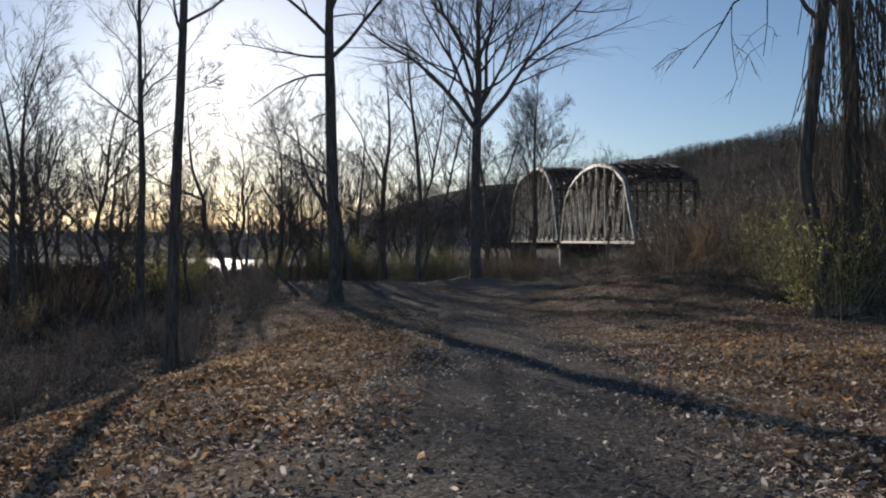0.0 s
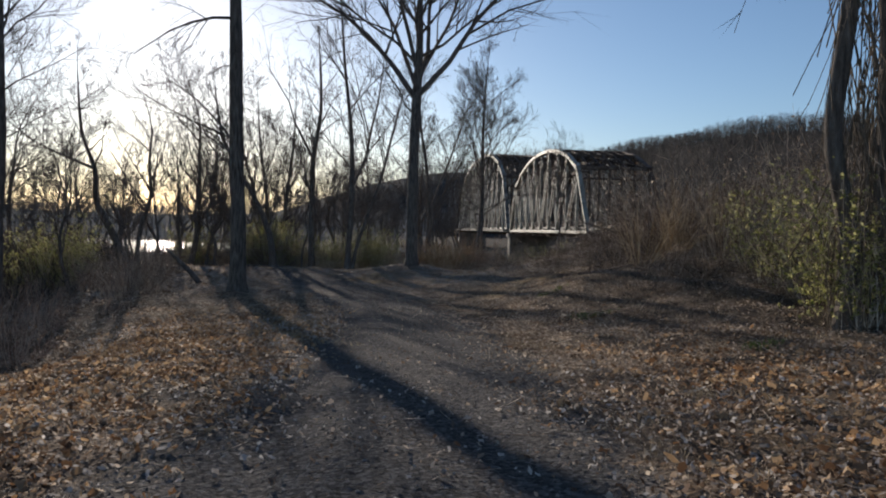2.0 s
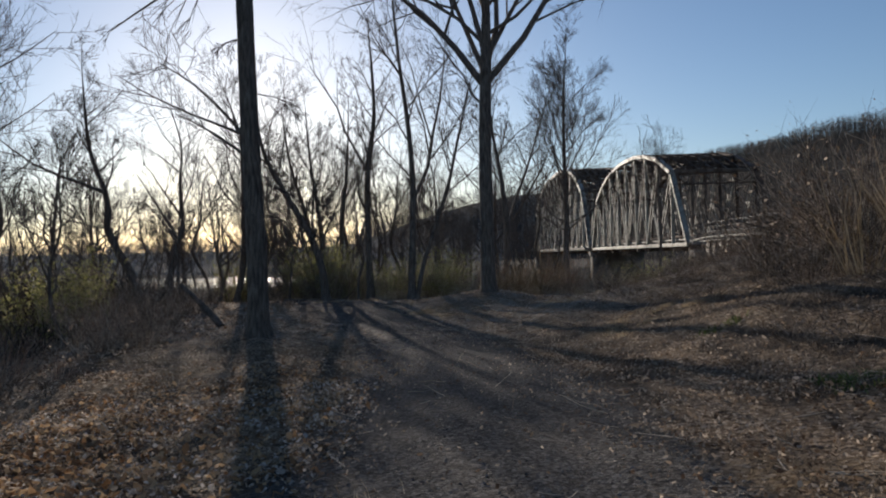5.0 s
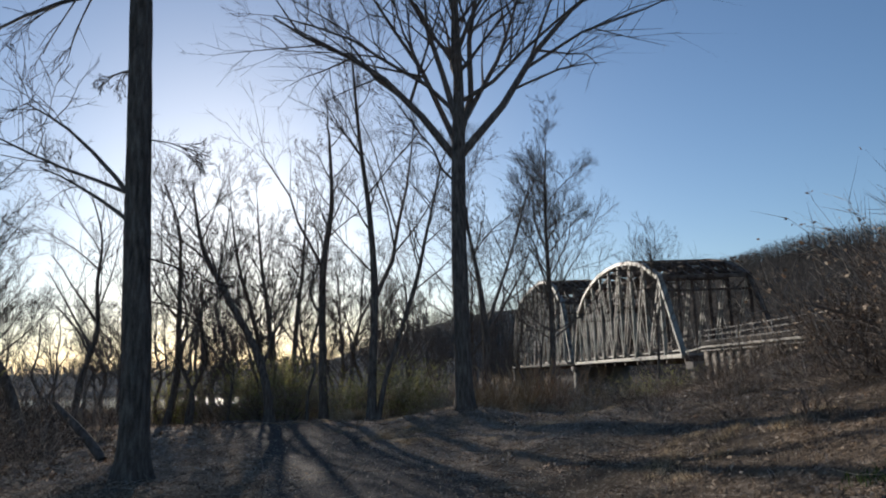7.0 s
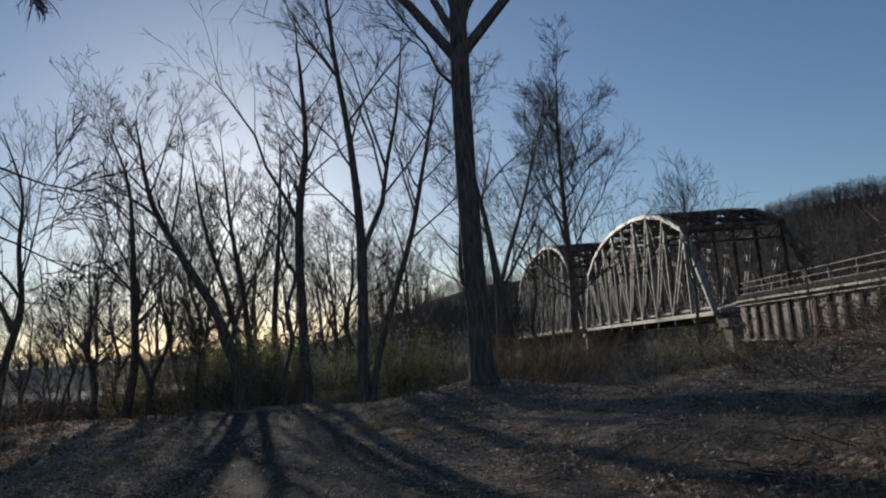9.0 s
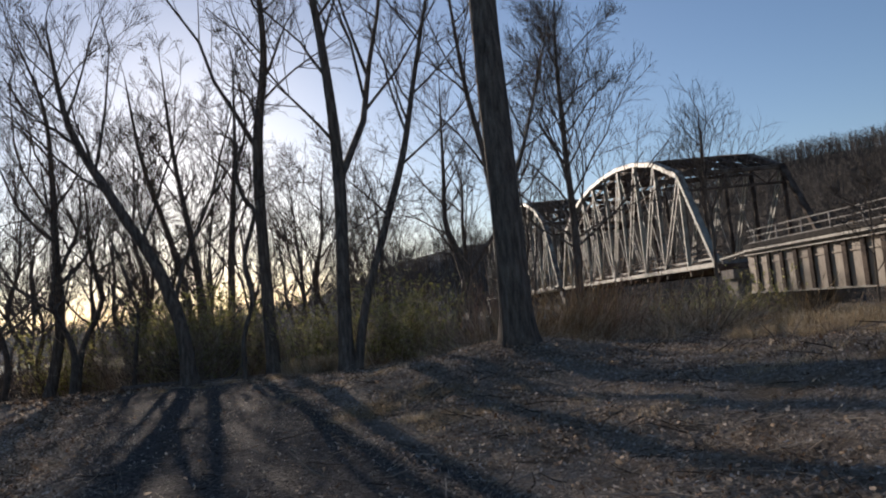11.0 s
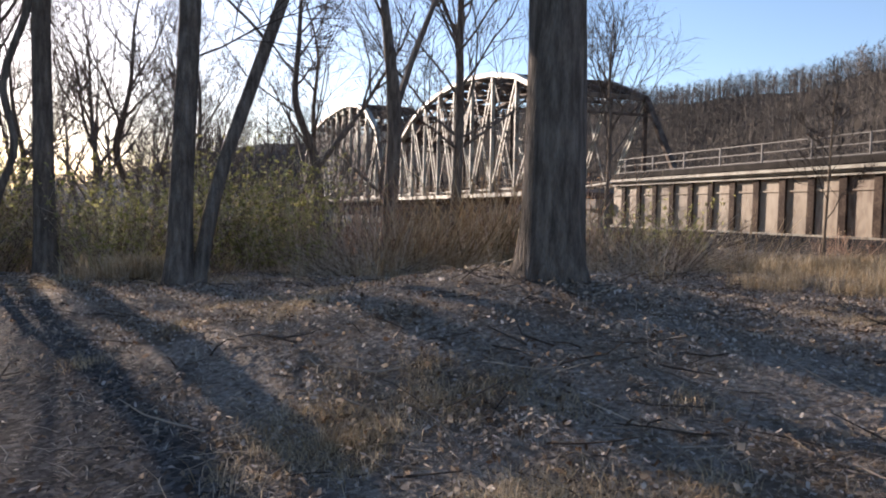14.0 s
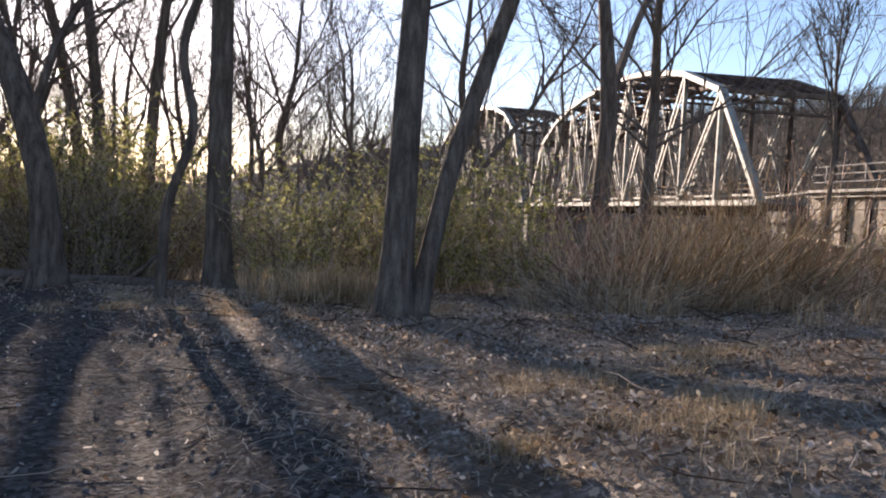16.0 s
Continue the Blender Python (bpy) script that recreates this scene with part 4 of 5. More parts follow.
BROWN = shrub_kind("shrub", 200, M_BROWN, "tangled leafless brown shrub in the thicket", "shrub", "thicket shrubs", leaves=260, leaf_mat=M_LEAF, stems=34, tall=2.2, wide=1.0, twigs=13, thin=0.0065, arch=0.09, lean=0.95)
OLIVE = shrub_kind("shrub", 210, M_CANE, "tangled shrub with sparse olive leaves", "shrub", "olive shrubs", leaves=4000, leaf_mat=M_GREENLEAF, stems=34, tall=2.5, wide=1.1, twigs=12, thin=0.006)
RED = shrub_kind("shrub", 220, M_REDCANE, "reddish-brown leafless brush with upright stems", "shrub", "reddish brush", leaves=170, leaf_mat=M_REDLEAF, stems=46, tall=2.4, wide=1.0, twigs=5, thin=0.0078, arch=0.05, lean=0.7)
BRAMBLE = shrub_kind("bramble", 230, M_BRIAR, "arching dry bramble canes on the bank", "bramble", "brambles on the bank", leaves=260, leaf_mat=M_LEAF, stems=40, tall=1.5, wide=1.0, twigs=5, thin=0.008, arch=0.22, lean=1.0)
CANES = shrub_kind("cane_clump", 240, M_GRASS, "leaning clump of pale dry canes", "reeds", "pale cane clumps", leaves=130, leaf_mat=M_GRASS, stems=46, tall=2.7, wide=0.9, twigs=2, thin=0.011, arch=0.1, lean=0.8)
TANGLE = shrub_kind("bramble", 250, M_CANE, "pale criss-crossed dry canes tangled in a heap", "bramble", "pale cane tangles", leaves=60, leaf_mat=M_LEAF, stems=44, tall=1.7, wide=1.1, twigs=4, thin=0.0085, arch=0.16, lean=1.6)
sr = random.Random(8)
used = set()


def set_shrub(kind, x, y, size, tall=1.0):
    i = sr.randrange(3)
    k = size * sr.uniform(0.85, 1.15)
    m = pose(x, y, ground_z(x, y) - 0.05, sr.uniform(-8, 8), sr.uniform(-8, 8) + (12 if kind is CANES or kind is RED else 0)) @ pose(0, 0, 0, 0, 0, sr.uniform(0, 360)) @ Matrix.Diagonal((k, k, k * tall, 1))
    src = kind[i]
    if src.name in used:
        copy_thing(src, m)
    else:
        used.add(src.name)
        src.matrix_basis = m


def thicket(mix, n, x0, x1, y0, y1, size, tall=1.0, clear=2.6):
    for _ in range(n):
        for _ in range(20):
            x, y = sr.uniform(x0, x1), sr.uniform(y0, y1)
            if abs(float(road_offset(x, y))) > clear and not (x > 17 and y > 38):
                break
        else:
            continue
        set_shrub(mix[sr.randrange(len(mix))], x, y, sr.uniform(*size), tall)


# belt behind the two-stemmed tree and the mound
thicket([OLIVE, OLIVE, OLIVE, BROWN], 20, -5.6, 0.6, 45.2, 49.5, (0.9, 1.2))
thicket([RED, RED, TANGLE, CANES], 18, 0.7, 5.8, 45.5, 49, (0.7, 1.1))
thicket([TANGLE], 24, 1.2, 9.0, 44.3, 47, (0.75, 1.1))
thicket([BRAMBLE, TANGLE], 14, 7.0, 12.5, 45.5, 50, (0.7, 1.05))
for x, y, k in ((1.9, 44.8, 0.8), (2.3, 45.2, 0.9), (2.7, 44.7, 0.75), (3.4, 45.3, 0.85), (4.3, 45.0, 0.7)):
    set_shrub(CANES, x, y, k)
thicket([BROWN, CANES, CANES, BROWN], 14, 5, 12, 46, 54, (0.7, 1.1))
thicket([BROWN, BROWN, CANES], 30, 7, 16.6, 53, 66, (1.0, 1.35))
thicket([RED, BROWN], 18, 10, 16.5, 47, 52, (0.45, 0.65))
thicket([BROWN, BROWN, OLIVE], 12, 13.6, 17.0, 61, 69, (1.25, 1.5))
# dark scrub left of the lane's bend and along the water
thicket([BROWN, OLIVE], 26, -10.5, -5.2, 46.6, 51.5, (1.1, 1.45))
thicket([BROWN, BROWN, OLIVE], 14, -13, -7, 50, 58, (1.0, 1.4))
thicket([BROWN], 10, -10, -2, 58, 68, (0.7, 1.1))
thicket([BROWN, BROWN, OLIVE, BRAMBLE], 30, -22, -7.5, 14, 46, (0.5, 0.9), clear=7)
thicket([BROWN, RED, BRAMBLE], 60, -15, -5.5, 8, 34, (0.35, 0.65), clear=5.2)
thicket([RED, BROWN, BROWN], 40, -16, -7, 10, 30, (0.5, 0.8), clear=6.5)
for x, y, k in ((-12.9, 35.0, 1.2), (-13.9, 35.8, 1.25), (-12.2, 36.1, 1.1), (-14.4, 34.6, 1.1), (-13.3, 37.0, 1.2)):
    set_shrub(OLIVE, x, y, k)
thicket([BROWN, BROWN, BRAMBLE], 46, -18, -7.8, 31, 46, (0.7, 1.1), clear=4.5)
# bank on the right
for x, y, k in ((8.9, 27.2, 0.9), (9.6, 28.0, 1.0), (8.3, 25.5, 0.7), (9.4, 26.2, 0.8), (10.2, 28.8, 1.0), (7.6, 29.5, 0.6)):
    set_shrub(TANGLE, x, y, k)
for x, y, k in ((8.5, 18.4, 0.85), (9.1, 19.0, 0.95), (9.6, 18.2, 0.95), (8.8, 19.9, 0.85), (9.9, 19.6, 1.0), (9.3, 17.4, 0.8), (10.3, 18.6, 1.0)):
    set_shrub(OLIVE if k < 0.86 else BROWN, x, y, k)
thicket([BROWN, BROWN, BROWN], 10, 8.6, 12.5, 15.5, 22.5, (0.95, 1.3))
thicket([BROWN, BRAMBLE], 10, 9, 16, 10, 17, (0.8, 1.2))
thicket([BRAMBLE, BRAMBLE, BRAMBLE, BROWN, CANES], 46, 7.2, 15, 20, 36, (0.6, 1.1))
thicket([BRAMBLE], 110, 5.0, 9.5, 17, 35, (0.35, 0.7), 0.7, clear=4.1)
thicket([BRAMBLE, BRAMBLE, BROWN], 34, 8.8, 13.5, 26, 34, (1.0, 1.45))
thicket([BROWN, OLIVE, BROWN], 9, 8.8, 11.6, 48, 53, (0.95, 1.2))
thicket([BRAMBLE, BRAMBLE, BROWN], 60, 6.0, 11, 21, 36, (0.35, 0.7), clear=5.2)
thicket([OLIVE, BROWN, BROWN], 8, 7.8, 10.5, 14.2, 17.2, (0.8, 1.1))
thicket([BROWN, BRAMBLE], 22, 12, 17, 22, 38, (0.7, 0.95))
thicket([BROWN], 16, 12.9, 16.5, 35, 43.5, (1.0, 1.3))
for kind in (BROWN, OLIVE, RED, BRAMBLE, CANES, TANGLE):
    for t in kind:
        if t.name not in used:
            t.location = (-24 - 2 * sr.random(), 20 + 10 * sr.random(), -2.2)

# dead vines on the two dark trees
for tree, reach in ((VINE_A, 0.3), (VINE_B, 0.8)):
    rng = random.Random(31 + int(reach * 10))
    s = Shape()
    for _ in range(130 if reach < 0.5 else 430):
        a, z = rng.uniform(0, 2 * math.pi), rng.uniform(1.2, 8.5)
        q = rng.uniform(0.12, reach) * (1.25 - z / 14)
        p = Vector((q * math.cos(a) + (0.2 if reach > 0.5 else -0.05), q * math.sin(a), z))
        pts = path_of(p, Vector((rng.gauss(0.05, 0.12), rng.gauss(0, 0.12), -1)), min(z, rng.uniform(0.8, 3.6)), 5, rng, 0.1, -0.05)
        r = rng.uniform(0.005, 0.014)
        s.tube(pts, [r] * 6, 3)
    part("vine", s, M_VINE, tree, "dead grey-brown vine strands")

# fallen and broken wood
def log_of(x, y, az, el, length, r, label, seed, name="fallen_log"):
    rng = random.Random(seed)
    s = Shape()
    pts = path_of(Vector((0, 0, r * 0.5)), compass(az, el), length, 6, rng, 0.05, 0)
    s.tube(pts, [r, r * 0.97, r * 0.92, r * 0.85, r * 0.75, r * 0.65, r * 0.5], 8)
    for _ in range(2):
        i = rng.randrange(2, 5)
        s.tube(path_of(pts[i], turned((pts[1] - pts[0]).normalized(), radians(50), rng), length * 0.2, 3, rng, 0.15, 0.02), [r * 0.35, r * 0.3, r * 0.2, r * 0.1], 4)
    ob = new(name, s.mesh(name, M_BARK2, True))
    ob.location = (x, y, ground_z(x, y))
    tagged(ob, label, "log", "fallen wood")


log_of(-6.5, 33.0, 292, 40, 2.0, 0.11, "dark broken log leaning out of the brush", 1)
log_of(-6.4, 18.5, 62, 4, 3.4, 0.045, "thin pale fallen branch on the slope", 2, "fallen_branch")
log_of(-9.0, 23.0, 75, 5, 4.0, 0.06, "grey fallen branch in the brush", 3, "fallen_branch")
log_of(4.6, 37.3, 70, 4, 1.7, 0.025, "crooked dead branch lying on leaves", 4, "fallen_branch")
log_of(-0.4, 39.2, 80, 3, 1.8, 0.02, "crooked dead branch lying on leaves", 5, "fallen_branch")
log_of(-8.2, 47.4, 95, 2, 4.5, 0.12, "dark fallen log at the edge of the scrub", 6)
log_of(9.4, 29.0, 250, 12, 2.6, 0.03, "pale dead branch caught in brambles", 7, "fallen_branch")
log_of(8.2, 33.0, 120, 14, 2.2, 0.025, "pale dead branch caught in brambles", 8, "fallen_branch")

# ---- leaf litter, grass and stones ----
nr = np.random.default_rng(3)


def scatter(n, x0, x1, y0, y1, keep):
    x, y = nr.uniform(x0, x1, n), nr.uniform(y0, y1, n)
    k = nr.random(n) < keep(x, y)
    return x[k], y[k]


def clumped(x, y):
    return 0.5 + 0.5 * wavy(x * 1.9, y * 1.7, 4.0) * 0.9 + 0.25 * wavy(x * 5.1, y * 4.7, 1.0)


def leaves(name, x, y, mat, label, lo, hi):
    n = len(x)
    z = height(x, y)
    size, yaw = nr.uniform(lo, hi, n), nr.uniform(0, 2 * np.pi, n)
    up = np.stack([nr.normal(0, 0.45, n), nr.normal(0, 0.45, n), np.ones(n)], -1)
    up /= np.linalg.norm(up, axis=1)[:, None]
    d = np.stack([np.cos(yaw), np.sin(yaw), np.zeros(n)], -1)
    d -= up * (d * up).sum(1)[:, None]
    d /= np.linalg.norm(d, axis=1)[:, None]
    e = np.cross(up, d)
    c = np.stack([x, y, z + 0.012 + 0.35 * size * np.abs(d[:, 2]) + 0.03 * nr.random(n) ** 2], -1)
    s = size[:, None]
    wide = nr.uniform(0.13, 0.32, n)[:, None]
    curl = nr.uniform(0.02, 0.4, n)[:, None] * s
    roll = nr.uniform(-0.25, 0.4, n)[:, None] * s

    def edge():
        return wide * nr.uniform(0.6, 1.25, n)[:, None]

    v = np.stack([c - d * s * 0.5 + up * curl * 0.5, c - d * s * 0.2 - e * s * edge() + up * roll * 0.5, c + d * s * 0.15 - e * s * edge() + up * curl,
                  c + d * s * 0.5 + up * roll, c + d * s * 0.22 + e * s * edge() * 0.9 + up * curl, c - d * s * 0.12 + e * s * edge() + up * roll * 0.5], 1).reshape(-1, 3)
    b = np.arange(n)[:, None] * 6
    t = np.stack([b + np.array(q) for q in ([0, 1, 5], [1, 4, 5], [1, 2, 4], [2, 3, 4])], 1).reshape(-1, 3)
    return tagged(new(name, mesh_of(name, v, t, mat)), label, "leaves", kind="stuff")


def off_road(x, y, lane):
    d = np.abs(road_offset(x, y))
    return lane + (1 - lane) * sstep(0.7, 2.0, d)


def bare_bank(x, y):
    """Less litter on the dark bank beside the lane."""
    return 1 - 0.75 * sstep(2.6, 4.2, road_offset(x, y)) * sstep(14, 18, y) * (1 - sstep(33, 37, y))


x, y = scatter(200000, -6, 8, 1.5, 24, lambda x, y: off_road(x, y, 0.08) * clumped(x, y) * bare_bank(x, y))
leaves("leaf_litter", x, y, M_LEAF, "dry tan and brown leaves covering the ground", 0.022, 0.062)
x, y = scatter(120000, -7, 7, 24, 46, lambda x, y: off_road(x, y, 0.08) * clumped(x, y) * bare_bank(x, y))
leaves("leaf_litter", x, y, M_LEAF, "dry tan and brown leaves covering the ground", 0.022, 0.062)
x, y = scatter(95000, -7, 9, 27, 46, lambda x, y: sstep(27, 32, y) * off_road(x, y, 0.15) * clumped(x + 3, y + 5))
leaves("bleached_leaves", x, y, M_PALELEAF, "pale bleached leaves strewn over the mound", 0.018, 0.05)
x, y = scatter(80000, -6, 8, 1.5, 21, lambda x, y: np.where(x < 0, 1, 1 - sstep(9, 14, y)) * off_road(x, y, 0.22) * clumped(x + 3, y + 5))
leaves("bleached_leaves", x, y, M_PALELEAF, "pale bleached leaves strewn over the lane's verges", 0.025, 0.075)
x, y = scatter(60000, -16, -6, 6, 48, lambda x, y: clumped(x, y) * 0.8)
leaves("leaf_litter", x, y, M_LEAF, "dry leaves under brush below the lane", 0.06, 0.14)
x, y = scatter(30000, 4, 16, 14, 48, lambda x, y: clumped(x, y) * 0.8 * bare_bank(x, y))
leaves("leaf_litter", x, y, M_LEAF, "dry leaves caught among brambles on the bank", 0.04, 0.1)


def patch(x, y, cx, cy, rx, ry):
    return np.exp(-((x - cx) / rx) ** 2 - ((y - cy) / ry) ** 2)


x, y = scatter(110000, -6.5, 0, 4, 24, lambda x, y: 0.9 * patch(x, y, -3.1, 12.5, 1.9, 7) * clumped(x, y) * 1.2)
x2, y2 = scatter(40000, 2, 8, 3, 18, lambda x, y: 0.9 * patch(x, y, 4.9, 9, 1.7, 4) * clumped(x, y))
x, y = np.concatenate([x, x2]), np.concatenate([y, y2])
leaves("russet_leaves", x, y, M_REDLEAF, "russet fallen leaves along the slope's edge", 0.05, 0.12)


def blades(name, cx, cy, per, tall, wide, spread, mat, label):
    """Tufts of thin bent blades."""
    n = len(cx) * per
    tx, ty = np.repeat(cx, per) + nr.normal(0, spread, n), np.repeat(cy, per) + nr.normal(0, spread, n)
    z = height(tx, ty)
    h = tall * nr.uniform(0.4, 1.15, n)
    a = nr.uniform(0, 2 * np.pi, n)
    lean = nr.uniform(0.2, 1.5, n) * h * (0.8 if tall > 0.3 else 1.5 if tall > 0.05 else 4)
    root = np.stack([tx, ty, z - 0.01], -1)
    dirn = np.stack([np.cos(a), np.sin(a), np.zeros(n)], -1)
    side = np.stack([-np.sin(a), np.cos(a), np.zeros(n)], -1) * wide
    mid = root + dirn * (lean * 0.35)[:, None] + np.stack([np.zeros(n), np.zeros(n), h * 0.6], -1)
    tip = root + dirn * lean[:, None] + np.stack([np.zeros(n), np.zeros(n), h * nr.uniform(0.55, 0.95, n)], -1)
    v = np.stack([root - side, root + side, mid - side * 0.8, mid + side * 0.8, tip], 1).reshape(-1, 3)
    b = np.arange(n)[:, None] * 5
    t = np.stack([b + np.array(q) for q in ([0, 1, 3], [0, 3, 2], [2, 3, 4])], 1).reshape(-1, 3)
    return tagged(new(name, mesh_of(name, v, t, mat)), label, "grass", kind="stuff")


x, y = scatter(2600, -7, 7, 1, 24, lambda x, y: np.clip(patch(x, y, 5.3, 8.5, 1.8, 3.5) + 0.9 * patch(x, y, -4.0, 11.5, 1.0, 5) + 0.6 * patch(x, y, -1.8, 17.5, 1.2, 3), 0, 1) * 0.8)
blades("dry_grass", x, y, 46, 0.12, 0.0022, 0.12, M_GRASS, "golden dry grass tufts by the lane")
tuft_rng = random.Random(12)


def tufts(rows):
    """Tuft centres thrown round each (x, y, reach, number)."""
    xy = [(cx + tuft_rng.gauss(0, r), cy + tuft_rng.gauss(0, r * 0.8)) for cx, cy, r, n in rows for _ in range(n)]
    return np.array([q[0] for q in xy]), np.array([q[1] for q in xy])


x, y = tufts([(-0.3, 35.8, 0.4, 22), (0.3, 34.7, 0.3, 12), (-0.6, 38.3, 0.28, 14), (-0.8, 39.4, 0.2, 7), (0.4, 39.9, 0.3, 10), (1.2, 36.5, 1.2, 5), (2.2, 33.6, 0.7, 7), (5.6, 38.0, 0.6, 20), (5.3, 33.0, 0.9, 30), (3.4, 40.6, 1.2, 12), (-3.4, 43.4, 1.0, 26), (-0.4, 43.4, 0.8, 20), (4.6, 25.5, 0.8, 20)])
blades("dry_grass", x, y, 120, 0.105, 0.0019, 0.09, M_GOLD, "golden dry grass tufts on the mound and verge")
x, y = tufts([(-2.1, 44.3, 0.45, 30), (13.2, 45.4, 1.6, 90), (10.5, 43.6, 1.6, 60), (2.6, 44.2, 1.5, 12)])
gx, gy = tufts([(8.8, 40.4, 0.7, 55), (10.3, 41.6, 0.9, 60), (7.6, 41.4, 0.5, 16)])
blades("tall_dry_grass", gx, gy, 70, 0.32, 0.003, 0.13, M_GOLD, "golden dry grass below the girder span")
blades("tall_dry_grass", x, y, 60, 0.55, 0.004, 0.13, M_GRASS, "tall golden dry grass at the thicket's edge")
x, y = tufts([(4.6, 18.3, 0.25, 7), (5.4, 14.0, 0.3, 3), (5.0, 22.5, 0.3, 4)])
blades("green_weeds", x, y, 40, 0.12, 0.006, 0.08, M_WEED, "small green weeds on the bank")
x, y = scatter(14000, -8, 9, 1, 46, lambda x, y: sstep(1.1, 2.4, np.abs(road_offset(x, y))) * 0.25 * clumped(x, y))
blades("dead_stalks", x, y, 5, 0.12, 0.0025, 0.06, M_CANE, "short dead stalks among fallen leaves")


x, y = scatter(30000, -7, 9, 1, 46, lambda x, y: sstep(0.7, 2.0, np.abs(road_offset(x, y))) * (0.35 + 0.55 * sstep(25, 31, y)) * clumped(x, y))
blades("straw_litter", x, y, 7, 0.04, 0.003, 0.12, M_GRASS, "flattened straw and dead stalks on the ground")
x, y = scatter(26000, -5, 8, 27, 45.5, lambda x, y: sstep(0.6, 1.8, np.abs(road_offset(x, y))) * clumped(x + 1, y + 2) * 0.9)
blades("matted_straw", x, y, 16, 0.042, 0.0028, 0.16, M_STRAW, "matted grey straw and dead stems over the mound")
x, y = scatter(5000, 3.4, 9, 15, 34, lambda x, y: sstep(2.4, 3.2, road_offset(x, y)) * clumped(x + 1, y + 2) * 0.8)
blades("dead_stalks", x, y, 8, 0.1, 0.0035, 0.16, M_BRIAR, "broken dark stalks littering the bank")
x, y = scatter(9000, -6, 8, 2, 20, lambda x, y: np.clip(1.3 * patch(x, y, 4.9, 8.0, 1.5, 3.2) + 0.8 * patch(x, y, -3.0, 9.5, 1.1, 3.5) + 0.5 * patch(x, y, -4.2, 14, 1.0, 3), 0, 1) * clumped(x + 1, y + 2))
blades("matted_straw", x, y, 16, 0.045, 0.0024, 0.14, M_GOLD, "golden matted straw along the lane's verges")
tw = random.Random(77)
s = Shape()
x, y = scatter(3600, -7, 9, 2, 46, lambda x, y: 0.35 + 0.65 * sstep(0.9, 2.2, np.abs(road_offset(x, y))))
for a, b, c in zip(x, y, height(x, y)):
    pts = path_of(Vector((a, b, c + 0.02)), compass(tw.uniform(0, 360), tw.uniform(-3, 8)), tw.uniform(0.1, 0.5), 2, tw, 0.2, 0)
    r = tw.uniform(0.002, 0.005)
    s.tube(pts, [r, r * 0.8, r * 0.5], 3)
v, t = arrays(s)
tagged(new("twigs", mesh_of("twigs", v, t, M_CANE)), "small broken twigs strewn over the ground", "twigs", kind="stuff")
s = Shape()
x, y = scatter(2600, -5, 8, 27, 45, lambda x, y: 0.2 + 0.8 * sstep(0.9, 2.2, np.abs(road_offset(x, y))))
for a, b, c in zip(x, y, height(x, y)):
    pts = path_of(Vector((a, b, c + 0.02)), compass(tw.uniform(0, 360), tw.uniform(-2, 10)), tw.uniform(0.15, 0.6), 3, tw, 0.22, 0)
    r = tw.uniform(0.003, 0.008)
    s.tube(pts, [r, r * 0.9, r * 0.7, r * 0.4], 4)
v, t = arrays(s)
tagged(new("twigs", mesh_of("twigs", v, t, M_BRIAR)), "dark dead sticks lying over the mound", "twigs", kind="stuff")


def stones(n, lo, hi):
    x, y = scatter(n, -6, 4, 1.5, 42, lambda x, y: 1 - sstep(0.9, 1.9, np.abs(road_offset(x, y))))
    n = len(x)
    z = height(x, y)
    r = lo + (hi - lo) * nr.random(n) ** 3
    octa = np.array([(1, 0, 0), (0, 1, 0), (-1, 0, 0), (0, -1, 0), (0, 0, 0.7), (0, 0, -0.7)], float)
    v = octa[None] * r[:, None, None] * nr.uniform(0.6, 1.3, (n, 6, 1))
    a = nr.uniform(0, 6.28, n)
    c, s = np.cos(a)[:, None], np.sin(a)[:, None]
    v = np.stack([v[..., 0] * c - v[..., 1] * s, v[..., 0] * s + v[..., 1] * c, v[..., 2]], -1) + np.stack([x, y, z + r * 0.2], -1)[:, None]
    f = np.array([(0, 1, 4), (1, 2, 4), (2, 3, 4), (3, 0, 4), (1, 0, 5), (2, 1, 5), (3, 2, 5), (0, 3, 5)])
    t = (np.arange(n)[:, None, None] * 6 + f[None]).reshape(-1, 3)
    tagged(new("gravel", mesh_of("gravel", v.reshape(-1, 3), t, M_STONE)), "loose grey gravel on the two-track lane", "gravel", kind="stuff")


stones(38000, 0.005, 0.017)


# ---- wooded ridges ----
def far_tree(seed, twigs):
    rng = random.Random(seed)
    s = Shape()
    top = Vector((rng.gauss(0, 0.05), rng.gauss(0, 0.05), 1))
    s.spike(Vector((0, 0, -0.05)), top, 0.016)
    for _ in range(twigs):
        z = rng.uniform(0.3, 0.95)
        p = top * z
        q = p + compass(rng.uniform(0, 360), rng.uniform(20, 65)) * rng.uniform(0.12, 0.36)
        s.spike(p, q, 0.008)
    return arrays(s)


FAR = [far_tree(300 + i, 13) for i in range(8)]


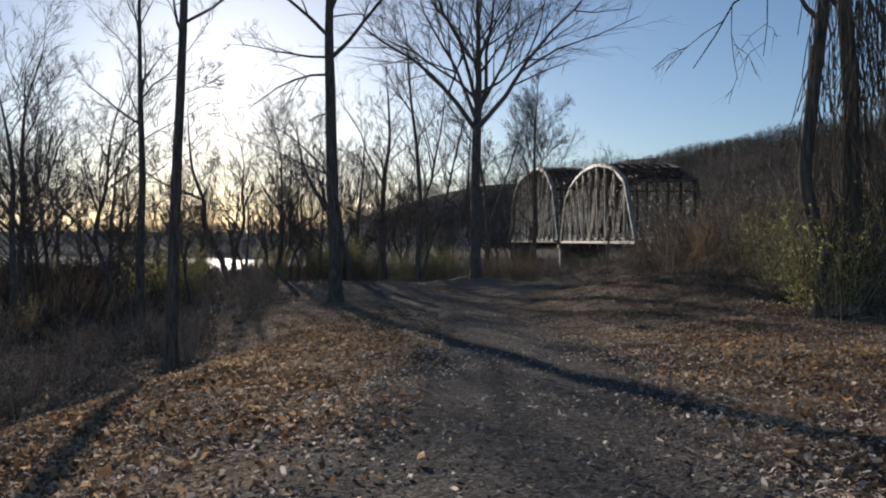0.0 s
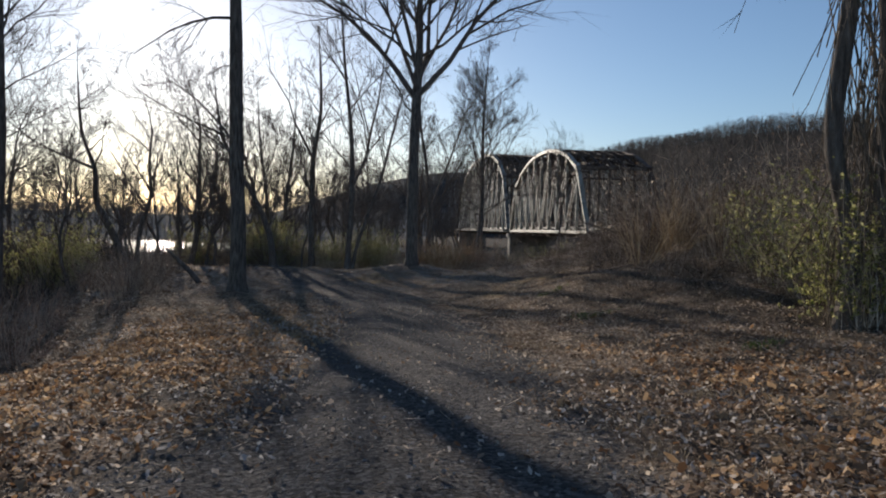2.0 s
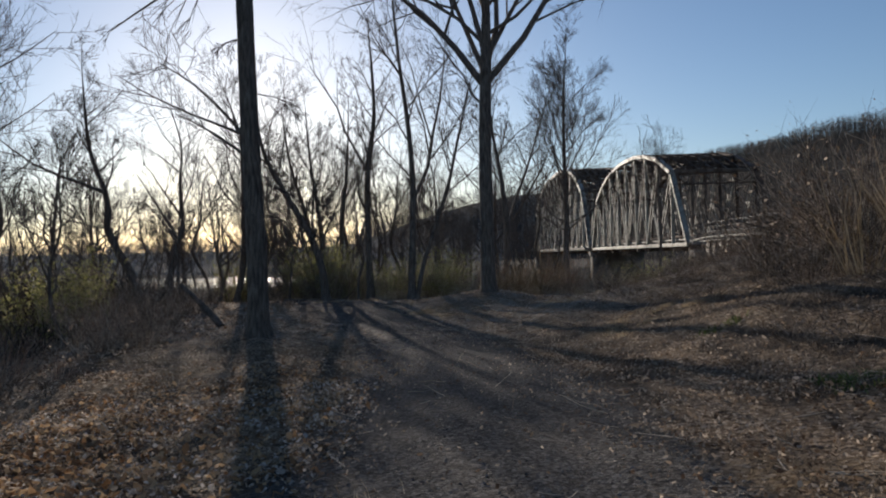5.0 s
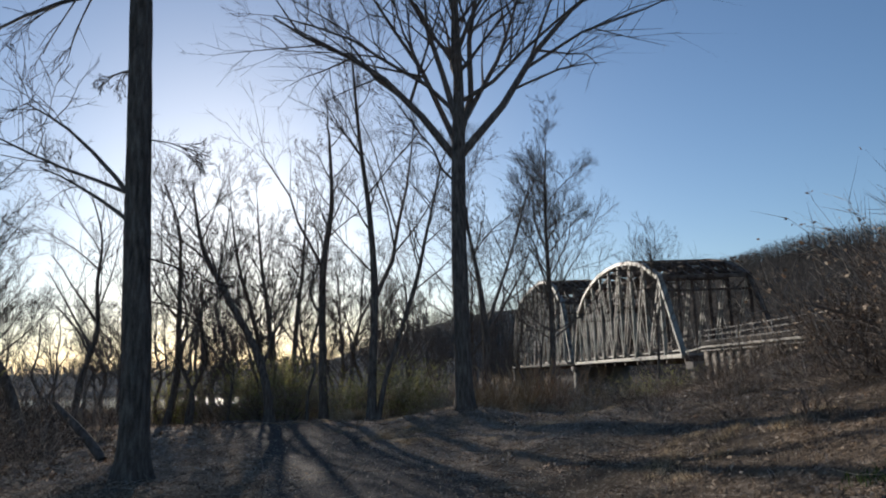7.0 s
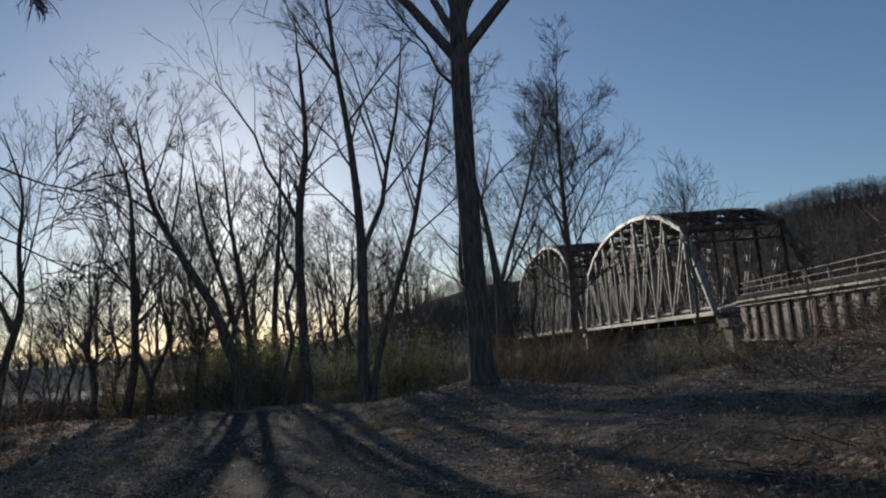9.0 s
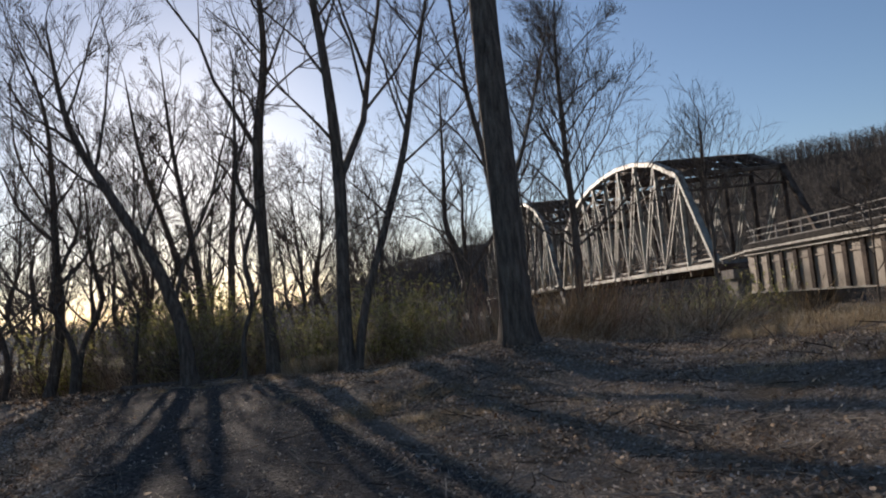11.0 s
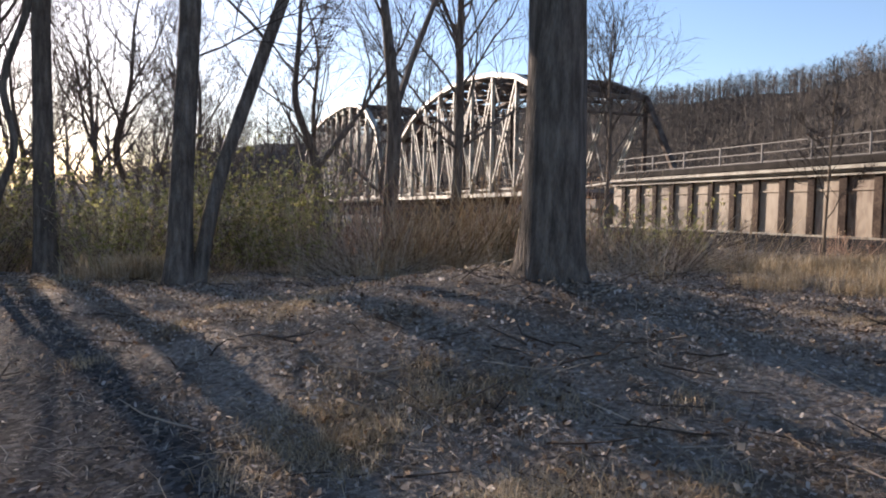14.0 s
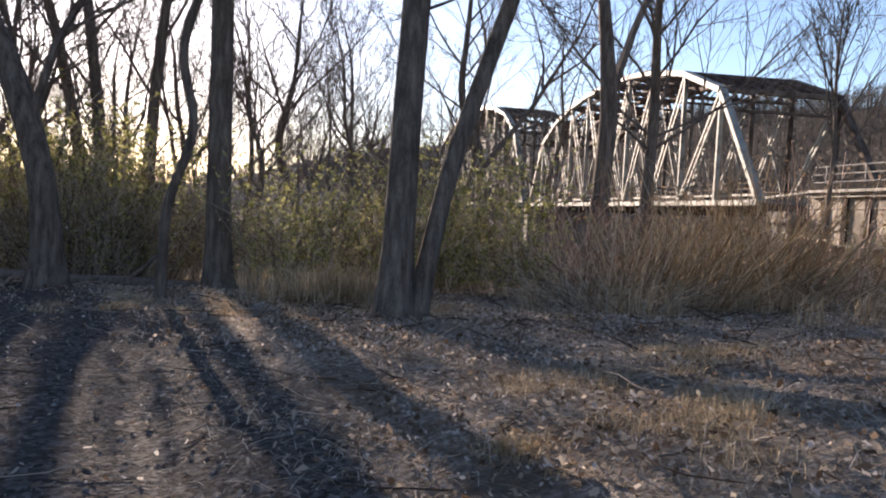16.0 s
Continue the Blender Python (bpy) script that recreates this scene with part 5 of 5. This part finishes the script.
def ridge_wood(n, x0, x1, y0, y1, lo, hi, keep, label, mat=M_FARWOOD):
    rng = random.Random(n)
    x, y = nr.uniform(x0, x1, n), nr.uniform(y0, y1, n)
    k = keep(x, y)
    x, y = x[k], y[k]
    z = height(x, y)
    rows = [(a, b, c, rng.uniform(0, 6.28), h, h) for a, b, c, h in zip(x, y, z, nr.uniform(lo, hi, len(x)))]
    tagged(strewn("far_woods", FAR, rows, mat, rng), label, "woods", kind="stuff")


ridge_wood(12500, 58, 185, 10, 520, 4, 7.5, lambda x, y: x > 58, "bare grey-brown woods covering the ridge")
# far ridge and far bank wear the paler wood that paints distance haze
ridge_wood(6000, -520, 140, 405, 660, 6, 11, lambda x, y: height(x, y) > -2, "bare woods on the far ridge, paled with painted haze", M_HAZE_WOOD)

ridge_wood(2200, -330, 10, 195, 400, 5, 10, lambda x, y: height(x, y) > -3.4, "bare woods along the far river bank", M_HAZE_WOOD)


def scrub_clump(seed):
    rng = random.Random(seed)
    s = Shape()
    for _ in range(15):
        p = Vector((rng.gauss(0, 0.35), rng.gauss(0, 0.35), -0.05))
        s.spike(p, p + Vector((rng.gauss(0, 0.28), rng.gauss(0, 0.28), rng.uniform(0.5, 1.0))), 0.011)
    return arrays(s)


SCRUB = [scrub_clump(400 + i) for i in range(6)]
x, y = scatter(3400, -120, 16, 58, 112, lambda x, y: (river(x, y) > 1.02) * (np.abs(road_offset(x, y)) > 3) * np.where((x < -0.27 * y) & (x > -0.33 * y), 0.1, 1.0))
rg = random.Random(44)
tagged(strewn("scrub", SCRUB, [(a, b, c, rg.uniform(0, 6.28), h * 1.1, h) for a, b, c, h in zip(x, y, height(x, y), nr.uniform(1.0, 2.2, len(x)))], M_TWIG, rg), "dark leafless scrub filling the river flat", "scrub", kind="stuff")
x, y = scatter(1300, -220, -20, 112, 280, lambda x, y: river(x, y) > 1.02)
# scrub beyond the water has the same haze put into its colour
tagged(strewn("scrub", SCRUB, [(a, b, c, rg.uniform(0, 6.28), h * 1.5, h) for a, b, c, h in zip(x, y, height(x, y), nr.uniform(2.0, 4.0, len(x)))], M_HAZE_WOOD, rg), "leafless scrub along the far bank, paled with painted haze", "scrub", kind="stuff")
x, y = scatter(3400, -75, -13, 26, 58, lambda x, y: np.abs(road_offset(x, y)) > 6)
tagged(strewn("scrub", SCRUB, [(a, b, c, rg.uniform(0, 6.28), h * 1.1, h) for a, b, c, h in zip(x, y, height(x, y), nr.uniform(1.2, 2.9, len(x)))], M_TWIG, rg), "dark leafless scrub filling the low ground", "scrub", kind="stuff")
